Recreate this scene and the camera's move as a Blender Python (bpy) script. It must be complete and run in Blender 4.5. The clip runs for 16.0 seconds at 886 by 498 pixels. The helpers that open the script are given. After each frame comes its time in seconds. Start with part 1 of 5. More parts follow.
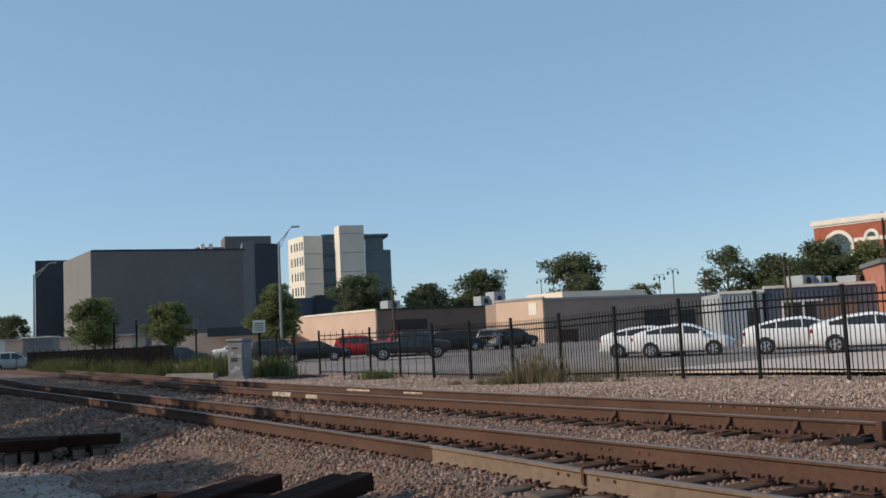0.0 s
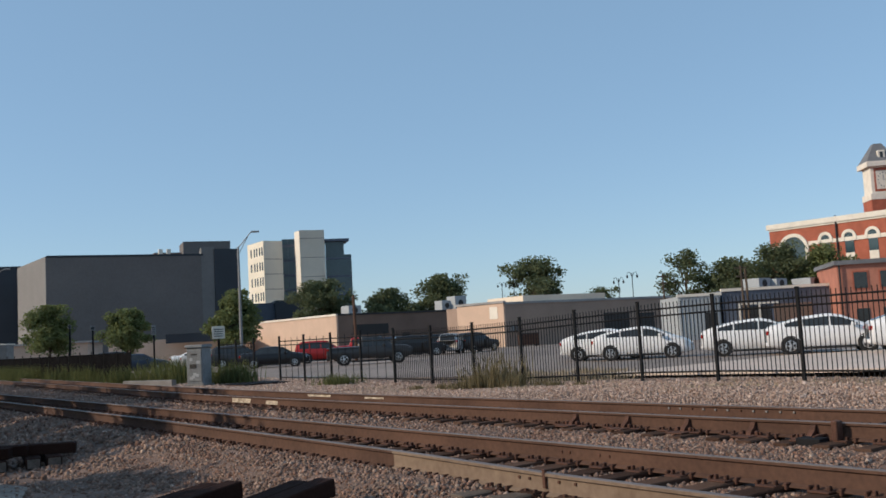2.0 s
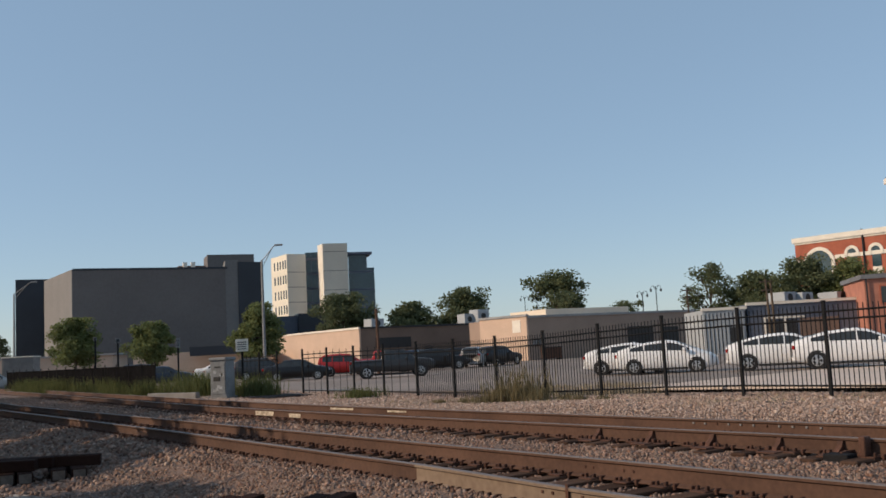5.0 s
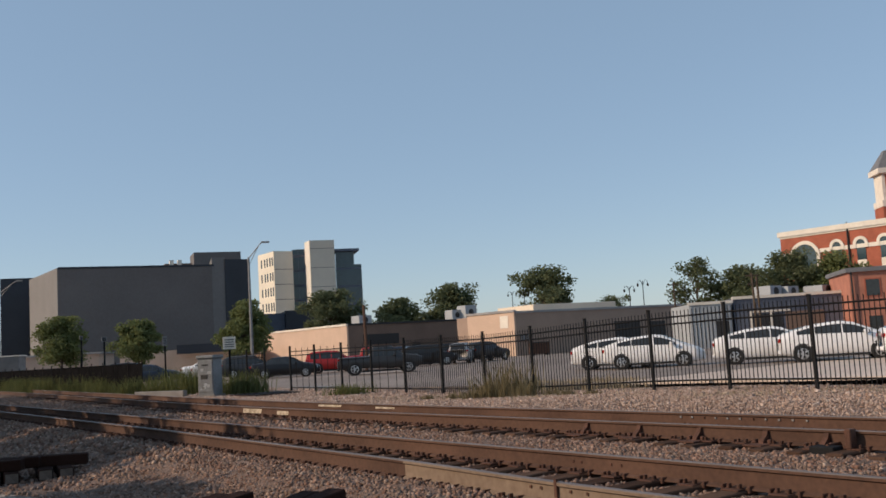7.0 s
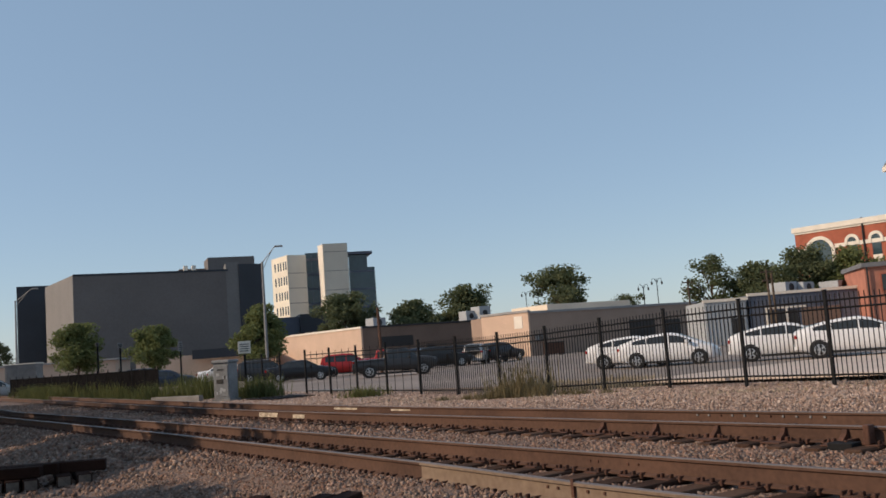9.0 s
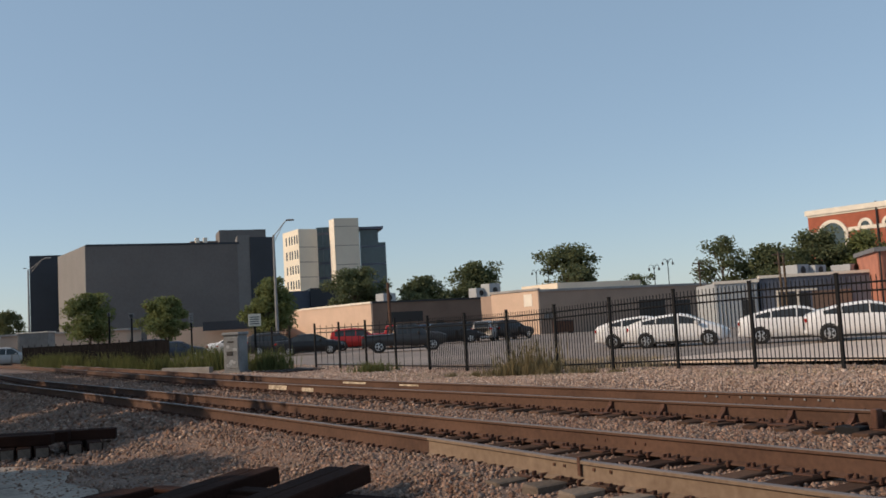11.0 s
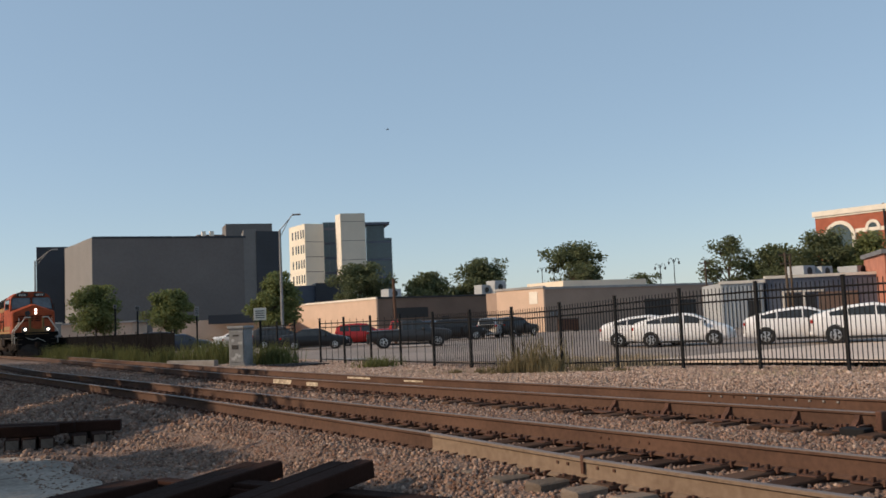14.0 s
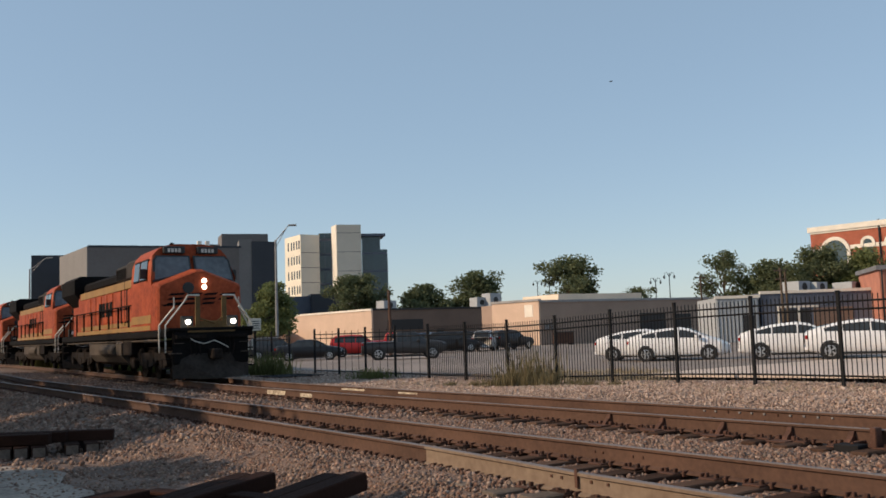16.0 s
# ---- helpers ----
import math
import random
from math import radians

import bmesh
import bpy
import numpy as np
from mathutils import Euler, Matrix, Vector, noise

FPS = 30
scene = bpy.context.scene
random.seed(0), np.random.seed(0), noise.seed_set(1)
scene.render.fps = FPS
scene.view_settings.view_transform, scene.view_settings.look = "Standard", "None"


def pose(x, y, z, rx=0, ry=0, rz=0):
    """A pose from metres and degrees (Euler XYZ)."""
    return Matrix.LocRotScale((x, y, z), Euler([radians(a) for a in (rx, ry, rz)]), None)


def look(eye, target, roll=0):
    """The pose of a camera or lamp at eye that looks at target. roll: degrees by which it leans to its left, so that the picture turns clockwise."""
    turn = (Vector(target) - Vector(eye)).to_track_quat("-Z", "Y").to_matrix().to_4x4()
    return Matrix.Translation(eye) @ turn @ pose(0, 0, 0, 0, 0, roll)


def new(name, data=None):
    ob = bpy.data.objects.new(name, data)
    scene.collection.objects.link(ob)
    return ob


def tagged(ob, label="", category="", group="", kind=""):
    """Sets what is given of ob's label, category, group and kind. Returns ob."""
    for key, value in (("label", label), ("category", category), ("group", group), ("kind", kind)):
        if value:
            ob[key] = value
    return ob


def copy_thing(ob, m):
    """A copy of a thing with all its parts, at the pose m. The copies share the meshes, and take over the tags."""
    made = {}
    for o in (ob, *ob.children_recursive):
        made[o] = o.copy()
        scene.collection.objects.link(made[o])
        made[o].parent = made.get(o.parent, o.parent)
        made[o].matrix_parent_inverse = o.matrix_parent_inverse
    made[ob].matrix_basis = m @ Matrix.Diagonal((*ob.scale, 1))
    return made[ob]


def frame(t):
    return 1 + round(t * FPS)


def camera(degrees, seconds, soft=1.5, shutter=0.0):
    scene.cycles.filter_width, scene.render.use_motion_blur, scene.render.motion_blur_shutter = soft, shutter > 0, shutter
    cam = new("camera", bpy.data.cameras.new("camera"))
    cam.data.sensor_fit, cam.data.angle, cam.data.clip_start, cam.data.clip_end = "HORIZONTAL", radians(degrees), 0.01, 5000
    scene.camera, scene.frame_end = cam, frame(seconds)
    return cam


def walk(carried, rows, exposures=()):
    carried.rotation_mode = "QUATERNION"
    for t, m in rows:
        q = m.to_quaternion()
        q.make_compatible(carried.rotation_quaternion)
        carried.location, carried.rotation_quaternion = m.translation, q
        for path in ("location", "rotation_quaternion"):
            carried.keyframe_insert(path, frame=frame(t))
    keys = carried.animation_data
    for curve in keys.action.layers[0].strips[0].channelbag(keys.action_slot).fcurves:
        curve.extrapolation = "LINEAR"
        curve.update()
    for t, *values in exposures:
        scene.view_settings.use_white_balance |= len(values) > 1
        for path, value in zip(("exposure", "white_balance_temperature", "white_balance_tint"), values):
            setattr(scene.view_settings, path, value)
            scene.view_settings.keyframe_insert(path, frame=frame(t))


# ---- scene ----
cam = camera(50.0, 16.0, soft=1.65)
walk(cam, [
    (0.0, pose(0, 0, 1.3, 95.03, 2.72, 0.12)),
    (0.5, pose(0, 0, 1.3, 95.06, 3.00, -0.02)),
    (1.0, pose(0, 0, 1.3, 94.90, 3.66, -0.25)),
    (1.5, pose(0, 0, 1.3, 94.88, 4.70, -0.82)),
    (2.0, pose(0, 0, 1.3, 95.18, 3.14, -2.21)),
    (2.5, pose(0, 0, 1.3, 95.68, 2.10, -1.65)),
    (3.0, pose(0, 0, 1.3, 96.08, 2.74, -0.80)),
    (5.5, pose(0, 0, 1.3, 96.03, 3.12, -0.98)),
    (6.0, pose(0, 0, 1.3, 95.91, 3.28, -1.28)),
    (6.5, pose(0, 0, 1.3, 95.68, 3.38, -1.57)),
    (7.0, pose(0, 0, 1.3, 95.78, 3.41, -1.58)),
    (7.5, pose(0, 0, 1.3, 95.99, 3.33, -1.40)),
    (8.0, pose(0, 0, 1.3, 96.05, 3.33, -1.35)),
    (8.5, pose(0, 0, 1.3, 96.05, 3.71, -1.02)),
    (9.0, pose(0, 0, 1.3, 95.92, 4.24, -0.71)),
    (11.5, pose(0, 0, 1.3, 94.32, 2.95, 0.00)),
    (12.0, pose(0, 0, 1.3, 94.23, 2.88, 0.05)),
    (12.5, pose(0, 0, 1.3, 94.18, 2.83, -0.00)),
    (13.0, pose(0, 0, 1.3, 94.31, 3.03, -0.09)),
    (13.5, pose(0, 0, 1.3, 94.28, 2.79, 0.00)),
    (14.0, pose(0, 0, 1.3, 94.34, 2.43, 0.16)),
    (14.5, pose(0, 0, 1.3, 94.50, 2.34, 0.28)),
    (15.0, pose(0, 0, 1.3, 94.86, 2.34, 0.35)),
    (15.5, pose(0, 0, 1.3, 94.95, 2.21, 0.19)),
    (16.0, pose(0, 0, 1.3, 95.06, 1.90, -0.14)),
], exposures=[(0.0, 0.10, 5980, 9), (3.0, 0.10, 6100, 10), (5.5, 0.03, 6600, 14), (9.0, 0.05, 6620, 15), (11.5, 0.09, 6820, 14), (12.5, 0.17, 6850, 14), (16.0, 0.18, 6850, 14)])

# ---- world and sun ----
world = bpy.data.worlds.new("world")
scene.world = world
world.use_nodes = True
SUN_FROM = Vector((-0.93, -0.15, 0.50)).normalized()
wn = world.node_tree.nodes
wl = world.node_tree.links
sky = wn.new("ShaderNodeTexSky")
sky.sky_type = "NISHITA"
sky.sun_disc = False
sky.sun_elevation = math.asin(SUN_FROM.z)
sky.sun_rotation = math.atan2(SUN_FROM.x, SUN_FROM.y)
sky.air_density, sky.dust_density, sky.ozone_density = 0.9, 0.35, 1.1
wn["Background"].inputs["Strength"].default_value = 0.135
haze = wn.new("ShaderNodeMix")
haze.data_type = "RGBA"
haze.inputs[0].default_value = 0.58
haze.inputs[7].default_value = (1.95, 2.98, 3.90, 1.0)
wl.new(sky.outputs["Color"], haze.inputs[6])
wl.new(haze.outputs[2], wn["Background"].inputs["Color"])
sun = new("sun", bpy.data.lights.new("sun", "SUN"))
sun.data.energy, sun.data.angle, sun.data.color = 3.3, radians(0.6), (1.0, 0.80, 0.585)
sun.matrix_world = look(SUN_FROM * 100, (0, 0, 0))

# ---- materials ----
def mat(name, col, rough=0.8, metal=0.0, var=0.25, scale=3.0, fine=40.0, bump=0.2, col2=None, island=0.0, objvar=0.0,
        spec=0.5, emit=0.0, coat=0.0, dist=0.02):
    """A procedural surface: two scales of noise on the colour, fine relief, optional variation by piece."""
    m = bpy.data.materials.new(name)
    m.use_nodes = True
    nt, nd = m.node_tree, m.node_tree.nodes
    b = nd["Principled BSDF"]
    b.inputs["Roughness"].default_value = rough
    b.inputs["Metallic"].default_value = metal
    b.inputs["Specular IOR Level"].default_value = spec
    b.inputs["Coat Weight"].default_value = coat
    tc = nd.new("ShaderNodeTexCoord")
    n1 = nd.new("ShaderNodeTexNoise")
    n1.inputs["Scale"].default_value, n1.inputs["Detail"].default_value = scale, 5
    n2 = nd.new("ShaderNodeTexNoise")
    n2.inputs["Scale"].default_value, n2.inputs["Detail"].default_value = fine, 3
    for n in (n1, n2):
        nt.links.new(tc.outputs["Object"], n.inputs["Vector"])
    add = nd.new("ShaderNodeMath")
    add.operation = "MULTIPLY_ADD"
    add.inputs[1].default_value = 0.4
    nt.links.new(n2.outputs["Fac"], add.inputs[0])
    mul = nd.new("ShaderNodeMath")
    mul.operation = "MULTIPLY"
    mul.inputs[1].default_value = 0.6
    nt.links.new(n1.outputs["Fac"], mul.inputs[0])
    nt.links.new(mul.outputs[0], add.inputs[2])
    fac = add.outputs[0]
    if island or objvar:
        src = nd.new("ShaderNodeNewGeometry").outputs["Random Per Island"] if island else nd.new("ShaderNodeObjectInfo").outputs["Random"]
        mx = nd.new("ShaderNodeMix")
        mx.inputs[0].default_value = island or objvar
        nt.links.new(fac, mx.inputs[2])
        nt.links.new(src, mx.inputs[3])
        fac = mx.outputs[0]
    ramp = nd.new("ShaderNodeValToRGB")
    lo, hi = (0.1, 0.9) if (island or objvar) else (0.35, 0.65)
    dark = [c * (1 - var) for c in col]
    light = list(col2) if col2 else [min(1, c * (1 + var)) for c in col]
    ramp.color_ramp.elements[0].position, ramp.color_ramp.elements[0].color = lo, (*dark, 1)
    ramp.color_ramp.elements[1].position, ramp.color_ramp.elements[1].color = hi, (*light, 1)
    nt.links.new(fac, ramp.inputs["Fac"])
    nt.links.new(ramp.outputs["Color"], b.inputs["Base Color"])
    if bump:
        bp = nd.new("ShaderNodeBump")
        bp.inputs["Strength"].default_value, bp.inputs["Distance"].default_value = bump, dist
        nt.links.new(n2.outputs["Fac"], bp.inputs["Height"])
        nt.links.new(bp.outputs["Normal"], b.inputs["Normal"])
    if emit:
        b.inputs["Emission Color"].default_value = (1, 0.93, 0.8, 1)
        b.inputs["Emission Strength"].default_value = emit
    return m


M_GROUND = mat("dusty_gravel_ground", (0.16, 0.105, 0.079), 0.95, var=0.45, scale=1.2, fine=22, bump=0.8, dist=0.05)


def rubble(name, kinds):
    """Crushed stone: each piece takes one of several kinds of rock, with fine grain and dust on it."""
    m = mat(name, (0.5, 0.5, 0.5), 0.95, spec=0.15, var=0.3, scale=6, fine=60, bump=0.3)
    nt, nd = m.node_tree, m.node_tree.nodes
    b = nd["Principled BSDF"]
    grain = b.inputs["Base Color"].links[0].from_socket
    ramp = nd.new("ShaderNodeValToRGB")
    ramp.color_ramp.interpolation = "LINEAR"
    el = ramp.color_ramp.elements
    while len(el) < len(kinds):
        el.new(0.5)
    for k, c in enumerate(kinds):
        el[k].position, el[k].color = k / (len(kinds) - 1), (*c, 1)
    nt.links.new(nd.new("ShaderNodeNewGeometry").outputs["Random Per Island"], ramp.inputs["Fac"])
    mx = nd.new("ShaderNodeMix")
    mx.data_type, mx.blend_type = "RGBA", "MULTIPLY"
    mx.inputs[0].default_value = 1.0
    nt.links.new(ramp.outputs["Color"], mx.inputs[6])
    two = nd.new("ShaderNodeVectorMath")
    two.operation = "SCALE"
    two.inputs["Scale"].default_value = 1.9
    nt.links.new(grain, two.inputs[0])
    nt.links.new(two.outputs[0], mx.inputs[7])
    nt.links.new(mx.outputs[2], b.inputs["Base Color"])
    return m


M_STONE = rubble("crushed_ballast", ((0.095, 0.062, 0.048), (0.245, 0.140, 0.100), (0.180, 0.135, 0.107), (0.345, 0.215, 0.158), (0.235, 0.183, 0.150), (0.16, 0.085, 0.059), (0.445, 0.335, 0.265)))
M_BANK = rubble("pale_bank_stone", ((0.19, 0.125, 0.095), (0.46, 0.315, 0.24), (0.32, 0.245, 0.20), (0.58, 0.43, 0.34), (0.40, 0.32, 0.265), (0.26, 0.155, 0.112), (0.66, 0.53, 0.45)))
M_ASPHALT = mat("pale_worn_concrete", (0.56, 0.46, 0.385), 0.9, var=0.25, scale=0.15, fine=14, bump=0.3)
M_TAR = mat("grey_worn_asphalt", (0.21, 0.172, 0.148), 0.92, var=0.3, scale=0.12, fine=12, bump=0.3, col2=(0.32, 0.265, 0.228))
M_CONCRETE = mat("grey_concrete", (0.20, 0.19, 0.18), 0.9, var=0.25, scale=1.5, fine=30, bump=0.3)
M_RAILRUST = mat("rusty_and_shaded_rail_steel", (0.078, 0.037, 0.022), 0.9, 0.0, var=0.25, scale=0.8, fine=18, bump=0.12, col2=(0.115, 0.059, 0.037))
M_RAILPALE = mat("pale_dusty_rail_steel", (0.19, 0.133, 0.094), 0.95, 0.0, spec=0.15, var=0.18, scale=0.7, fine=14, bump=0.1, col2=(0.255, 0.190, 0.138))
M_RAILTOP = mat("worn_rail_head", (0.17, 0.14, 0.125), 0.6, 0.3, var=0.2, scale=1, fine=50, bump=0.1)
M_TIE = mat("weathered_tie_wood", (0.062, 0.033, 0.023), 0.95, spec=0.1, var=0.5, scale=2, fine=25, bump=0.7, col2=(0.135, 0.082, 0.057), objvar=0.5)
M_PLATE = mat("rusty_plate_steel", (0.095, 0.043, 0.027), 0.85, 0.2, var=0.5, scale=6, fine=50, bump=0.3)
M_DARKTIE = mat("creosoted_timber", (0.022, 0.011, 0.008), 0.95, spec=0.1, var=0.5, scale=3, fine=25, bump=0.6, col2=(0.045, 0.021, 0.015), objvar=0.4)
M_TIEDUST = mat("dusty_grey_tie_wood", (0.13, 0.10, 0.078), 0.95, spec=0.1, var=0.45, scale=3, fine=25, bump=0.7, col2=(0.27, 0.215, 0.17), objvar=0.4)
M_TIEEND = mat("sawn_timber_end", (0.13, 0.10, 0.08), 0.95, var=0.3, scale=6, fine=40, bump=0.4)
M_BLACK = mat("black_painted_metal", (0.010, 0.010, 0.011), 0.75, spec=0.2, var=0.3, scale=4, fine=60, bump=0.1)
M_STEEL = mat("galvanised_steel", (0.22, 0.22, 0.22), 0.6, 0.3, var=0.2, scale=2, fine=40, bump=0.1)
M_BOXGREY = mat("weathered_blue_grey_enamel", (0.19, 0.20, 0.205), 0.7, var=0.25, scale=2, fine=12, bump=0.1)
M_WHITEPAINT = mat("peeling_white_paint", (0.40, 0.27, 0.17), 0.85, var=0.6, col2=(0.80, 0.70, 0.54), scale=6, fine=40, bump=0.3)
M_GLASS = mat("dark_window_glass", (0.035, 0.040, 0.043), 0.1, var=0.3, scale=0.3, fine=5, bump=0.0, spec=0.5)
M_RUBBER = mat("tyre_rubber", (0.018, 0.018, 0.018), 0.85, var=0.3, scale=8, fine=60, bump=0.2)
M_ALLOY = mat("alloy_rim", (0.50, 0.50, 0.50), 0.35, 0.8, var=0.15, scale=5, fine=60, bump=0.05)
M_TRIM = mat("black_plastic_trim", (0.02, 0.02, 0.02), 0.6, var=0.2, scale=8, fine=60, bump=0.1)
M_REDLENS = mat("red_lens", (0.35, 0.015, 0.012), 0.2, var=0.2, scale=8, fine=60, bump=0.0)
M_CLEARLENS = mat("clear_lens", (0.55, 0.56, 0.57), 0.15, var=0.1, scale=8, fine=60, bump=0.0)
M_LAMP = mat("lit_lamp", (0.9, 0.9, 0.85), 0.3, var=0.02, scale=4, fine=20, bump=0.0, emit=4.0)
M_BARK = mat("bark", (0.09, 0.065, 0.045), 0.95, var=0.4, scale=4, fine=30, bump=0.6)
M_LEAF = mat("green_leaves", (0.15, 0.18, 0.065), 0.9, spec=0.1, var=0.35, scale=0.6, fine=8, bump=0.0, col2=(0.25, 0.28, 0.12), island=0.35)
# Greyer leaf copy for far trees: distance haze is put into the colour.
M_LEAFDARK = mat("hazy_dark_green_leaves", (0.115, 0.14, 0.07), 0.9, spec=0.1, var=0.35, scale=0.5, fine=8, bump=0.0, col2=(0.19, 0.215, 0.115), island=0.35)
M_GRASS = mat("tall_green_grass", (0.11, 0.125, 0.042), 0.9, spec=0.1, var=0.4, scale=0.8, fine=8, bump=0.0, col2=(0.20, 0.21, 0.085), island=0.5)
M_WEED = mat("dry_weeds", (0.17, 0.135, 0.068), 0.9, var=0.4, scale=0.9, fine=8, bump=0.0, col2=(0.28, 0.23, 0.12), island=0.5)


M_STRAW = mat("pale_straw", (0.30, 0.24, 0.15), 0.9, var=0.4, scale=0.9, fine=8, bump=0.0, col2=(0.48, 0.39, 0.26), island=0.5)


def leafy(m, share):
    """Lets part of the light through the leaves."""
    nd, lk = m.node_tree.nodes, m.node_tree.links
    b, out = nd["Principled BSDF"], nd["Material Output"]
    tr, mx = nd.new("ShaderNodeBsdfTranslucent"), nd.new("ShaderNodeMixShader")
    lk.new(b.inputs["Base Color"].links[0].from_socket, tr.inputs["Color"])
    mx.inputs[0].default_value = share
    lk.new(b.outputs[0], mx.inputs[1])
    lk.new(tr.outputs[0], mx.inputs[2])
    lk.new(mx.outputs[0], out.inputs["Surface"])


for m in (M_LEAF, M_LEAFDARK, M_GRASS, M_WEED):
    leafy(m, 0.35)
M_DUST = mat("pale_trodden_dust", (0.31, 0.262, 0.222), 1.0, spec=0.1, var=0.35, scale=1.3, fine=14, bump=0.5)
M_SCREEN = mat("black_screen_cloth", (0.010, 0.010, 0.011), 1.0, spec=0.0, var=0.4, scale=2, fine=30, bump=0.2)


def paint(name, col, rough=0.35, coat=0.15):
    return mat(name, col, rough, spec=0.35, var=0.06, scale=1.5, fine=30, bump=0.02, coat=coat)


# ---- mesh helpers ----
def box(bm, x0, x1, y0, y1, z0, z1, bev=0.0):
    v = [bm.verts.new((x, y, z)) for z in (z0, z1) for y in (y0, y1) for x in (x0, x1)]
    fs = [bm.faces.new([v[i] for i in q]) for q in ((0, 2, 3, 1), (4, 5, 7, 6), (0, 1, 5, 4), (2, 6, 7, 3), (0, 4, 6, 2), (1, 3, 7, 5))]
    if bev:
        es = list({e for f in fs for e in f.edges})
        bmesh.ops.bevel(bm, geom=es, offset=bev, segments=1, affect="EDGES")
    return bm


def prism(bm, outline, axis, a0, a1):
    """An outline of 2D points pushed out from a0 to a1 along x, y or z."""
    def at(p, a):
        return {"x": (a, p[0], p[1]), "y": (p[0], a, p[1]), "z": (p[0], p[1], a)}[axis]
    lo = [bm.verts.new(at(p, a0)) for p in outline]
    hi = [bm.verts.new(at(p, a1)) for p in outline]
    bm.faces.new(lo)
    bm.faces.new(hi)
    for i in range(len(lo)):
        j = (i + 1) % len(lo)
        bm.faces.new((lo[i], lo[j], hi[j], hi[i]))
    bmesh.ops.recalc_face_normals(bm, faces=bm.faces)
    return bm


def tube(bm, pts, r, seg=6, r2=None):
    """A round bar through points."""
    pts = [Vector(p) for p in pts]
    rings = []
    for i, p in enumerate(pts):
        d = (pts[min(i + 1, len(pts) - 1)] - pts[max(i - 1, 0)]).normalized()
        a = d.orthogonal().normalized()
        if abs(d.z) < 0.95:
            a = d.cross(Vector((0, 0, 1))).normalized()
        b = d.cross(a)
        rr = r if r2 is None else r + (r2 - r) * i / (len(pts) - 1)
        rings.append([bm.verts.new(p + rr * (math.cos(2 * math.pi * k / seg) * a + math.sin(2 * math.pi * k / seg) * b)) for k in range(seg)])
    for q, w in zip(rings, rings[1:]):
        for k in range(seg):
            bm.faces.new((q[k], q[(k + 1) % seg], w[(k + 1) % seg], w[k]))
    bm.faces.new(rings[0][::-1])
    bm.faces.new(rings[-1])
    return bm


def lathe(bm, prof, axis="y", seg=16, at=(0, 0, 0)):
    """A profile of (radius, along) turned round an axis through at."""
    o = Vector(at)
    rings = []
    for r, a in prof:
        ring = []
        for k in range(seg):
            c, s = math.cos(2 * math.pi * k / seg) * r, math.sin(2 * math.pi * k / seg) * r
            ring.append(bm.verts.new(o + Vector({"y": (c, a, s), "x": (a, c, s), "z": (c, s, a)}[axis])))
        rings.append(ring)
    for q, w in zip(rings, rings[1:]):
        for k in range(seg):
            bm.faces.new((q[k], q[(k + 1) % seg], w[(k + 1) % seg], w[k]))
    bm.faces.new(rings[0])
    bm.faces.new(rings[-1])
    bmesh.ops.recalc_face_normals(bm, faces=bm.faces)
    return bm


def mesh_of(name, bm, material, smooth=False):
    me = bpy.data.meshes.new(name)
    bm.to_mesh(me)
    bm.free()
    for m in (material if isinstance(material, (list, tuple)) else [material]):
        me.materials.append(m)
    if smooth:
        me.polygons.foreach_set("use_smooth", [True] * len(me.polygons))
    return me


def part(name, bm, material, parent=None, label="", smooth=False):
    ob = new(name, mesh_of(name, bm, material, smooth))
    ob.parent = parent
    if label:
        ob["label"] = label
    return ob


def piece(name, me, parent, m):
    ob = new(name, me)
    ob.parent = parent
    ob.matrix_basis = m
    return ob


def thing(name, m, label, category, group="", kind=""):
    ob = new(name)
    ob.matrix_basis = m
    return tagged(ob, label, category, group, kind)


def raw(name, verts, faces, material, parent=None):
    me = bpy.data.meshes.new(name)
    me.from_pydata(verts, [], faces)
    me.materials.append(material)
    ob = new(name, me)
    ob.parent = parent
    return ob


# ---- plan: t runs along the tracks towards the viewer's side, n across them ----
HEAD = -54.5
TU = Vector((math.cos(radians(HEAD)), math.sin(radians(HEAD)), 0))
TN = Vector((-TU.y, TU.x, 0))


def xy(t, n, z=0.0):
    p = TU * t + TN * n
    return (p.x, p.y, z)


BEND_S = np.arange(-7.0, 460.0, 0.5)
BEND_N = np.concatenate([[0.0], np.cumsum(np.interp(BEND_S[1:] - 0.25, (10, 24, 54, 64), (0.012, 0.09, 0.09, 0.055)) * 0.5)])


def bends(t):
    """How far the tracks curve away at t."""
    return np.interp(-7.0 - np.asarray(t, float), BEND_S, BEND_N) - 0.084


def bend(t):
    return float(bends(t))


def turn(t):
    """The heading of the tracks at t, in degrees against the plan."""
    return math.degrees(math.atan(-(bend(t - 0.5) - bend(t + 0.5))))


TRACK_FAR, TRACK_NEAR = 11.55, 6.90


def bow(t, centre):
    """The curve of either track at t."""
    if centre == TRACK_FAR:
        return bend(t)
    if t > -41:
        return 0.033 * max(-4 - t, 0)
    return 0.033 * 37 + bend(t) - bend(-41)


def step(a, b, x):
    k = np.clip((x - a) / (b - a), 0, 1)
    return k * k * (3 - 2 * k)


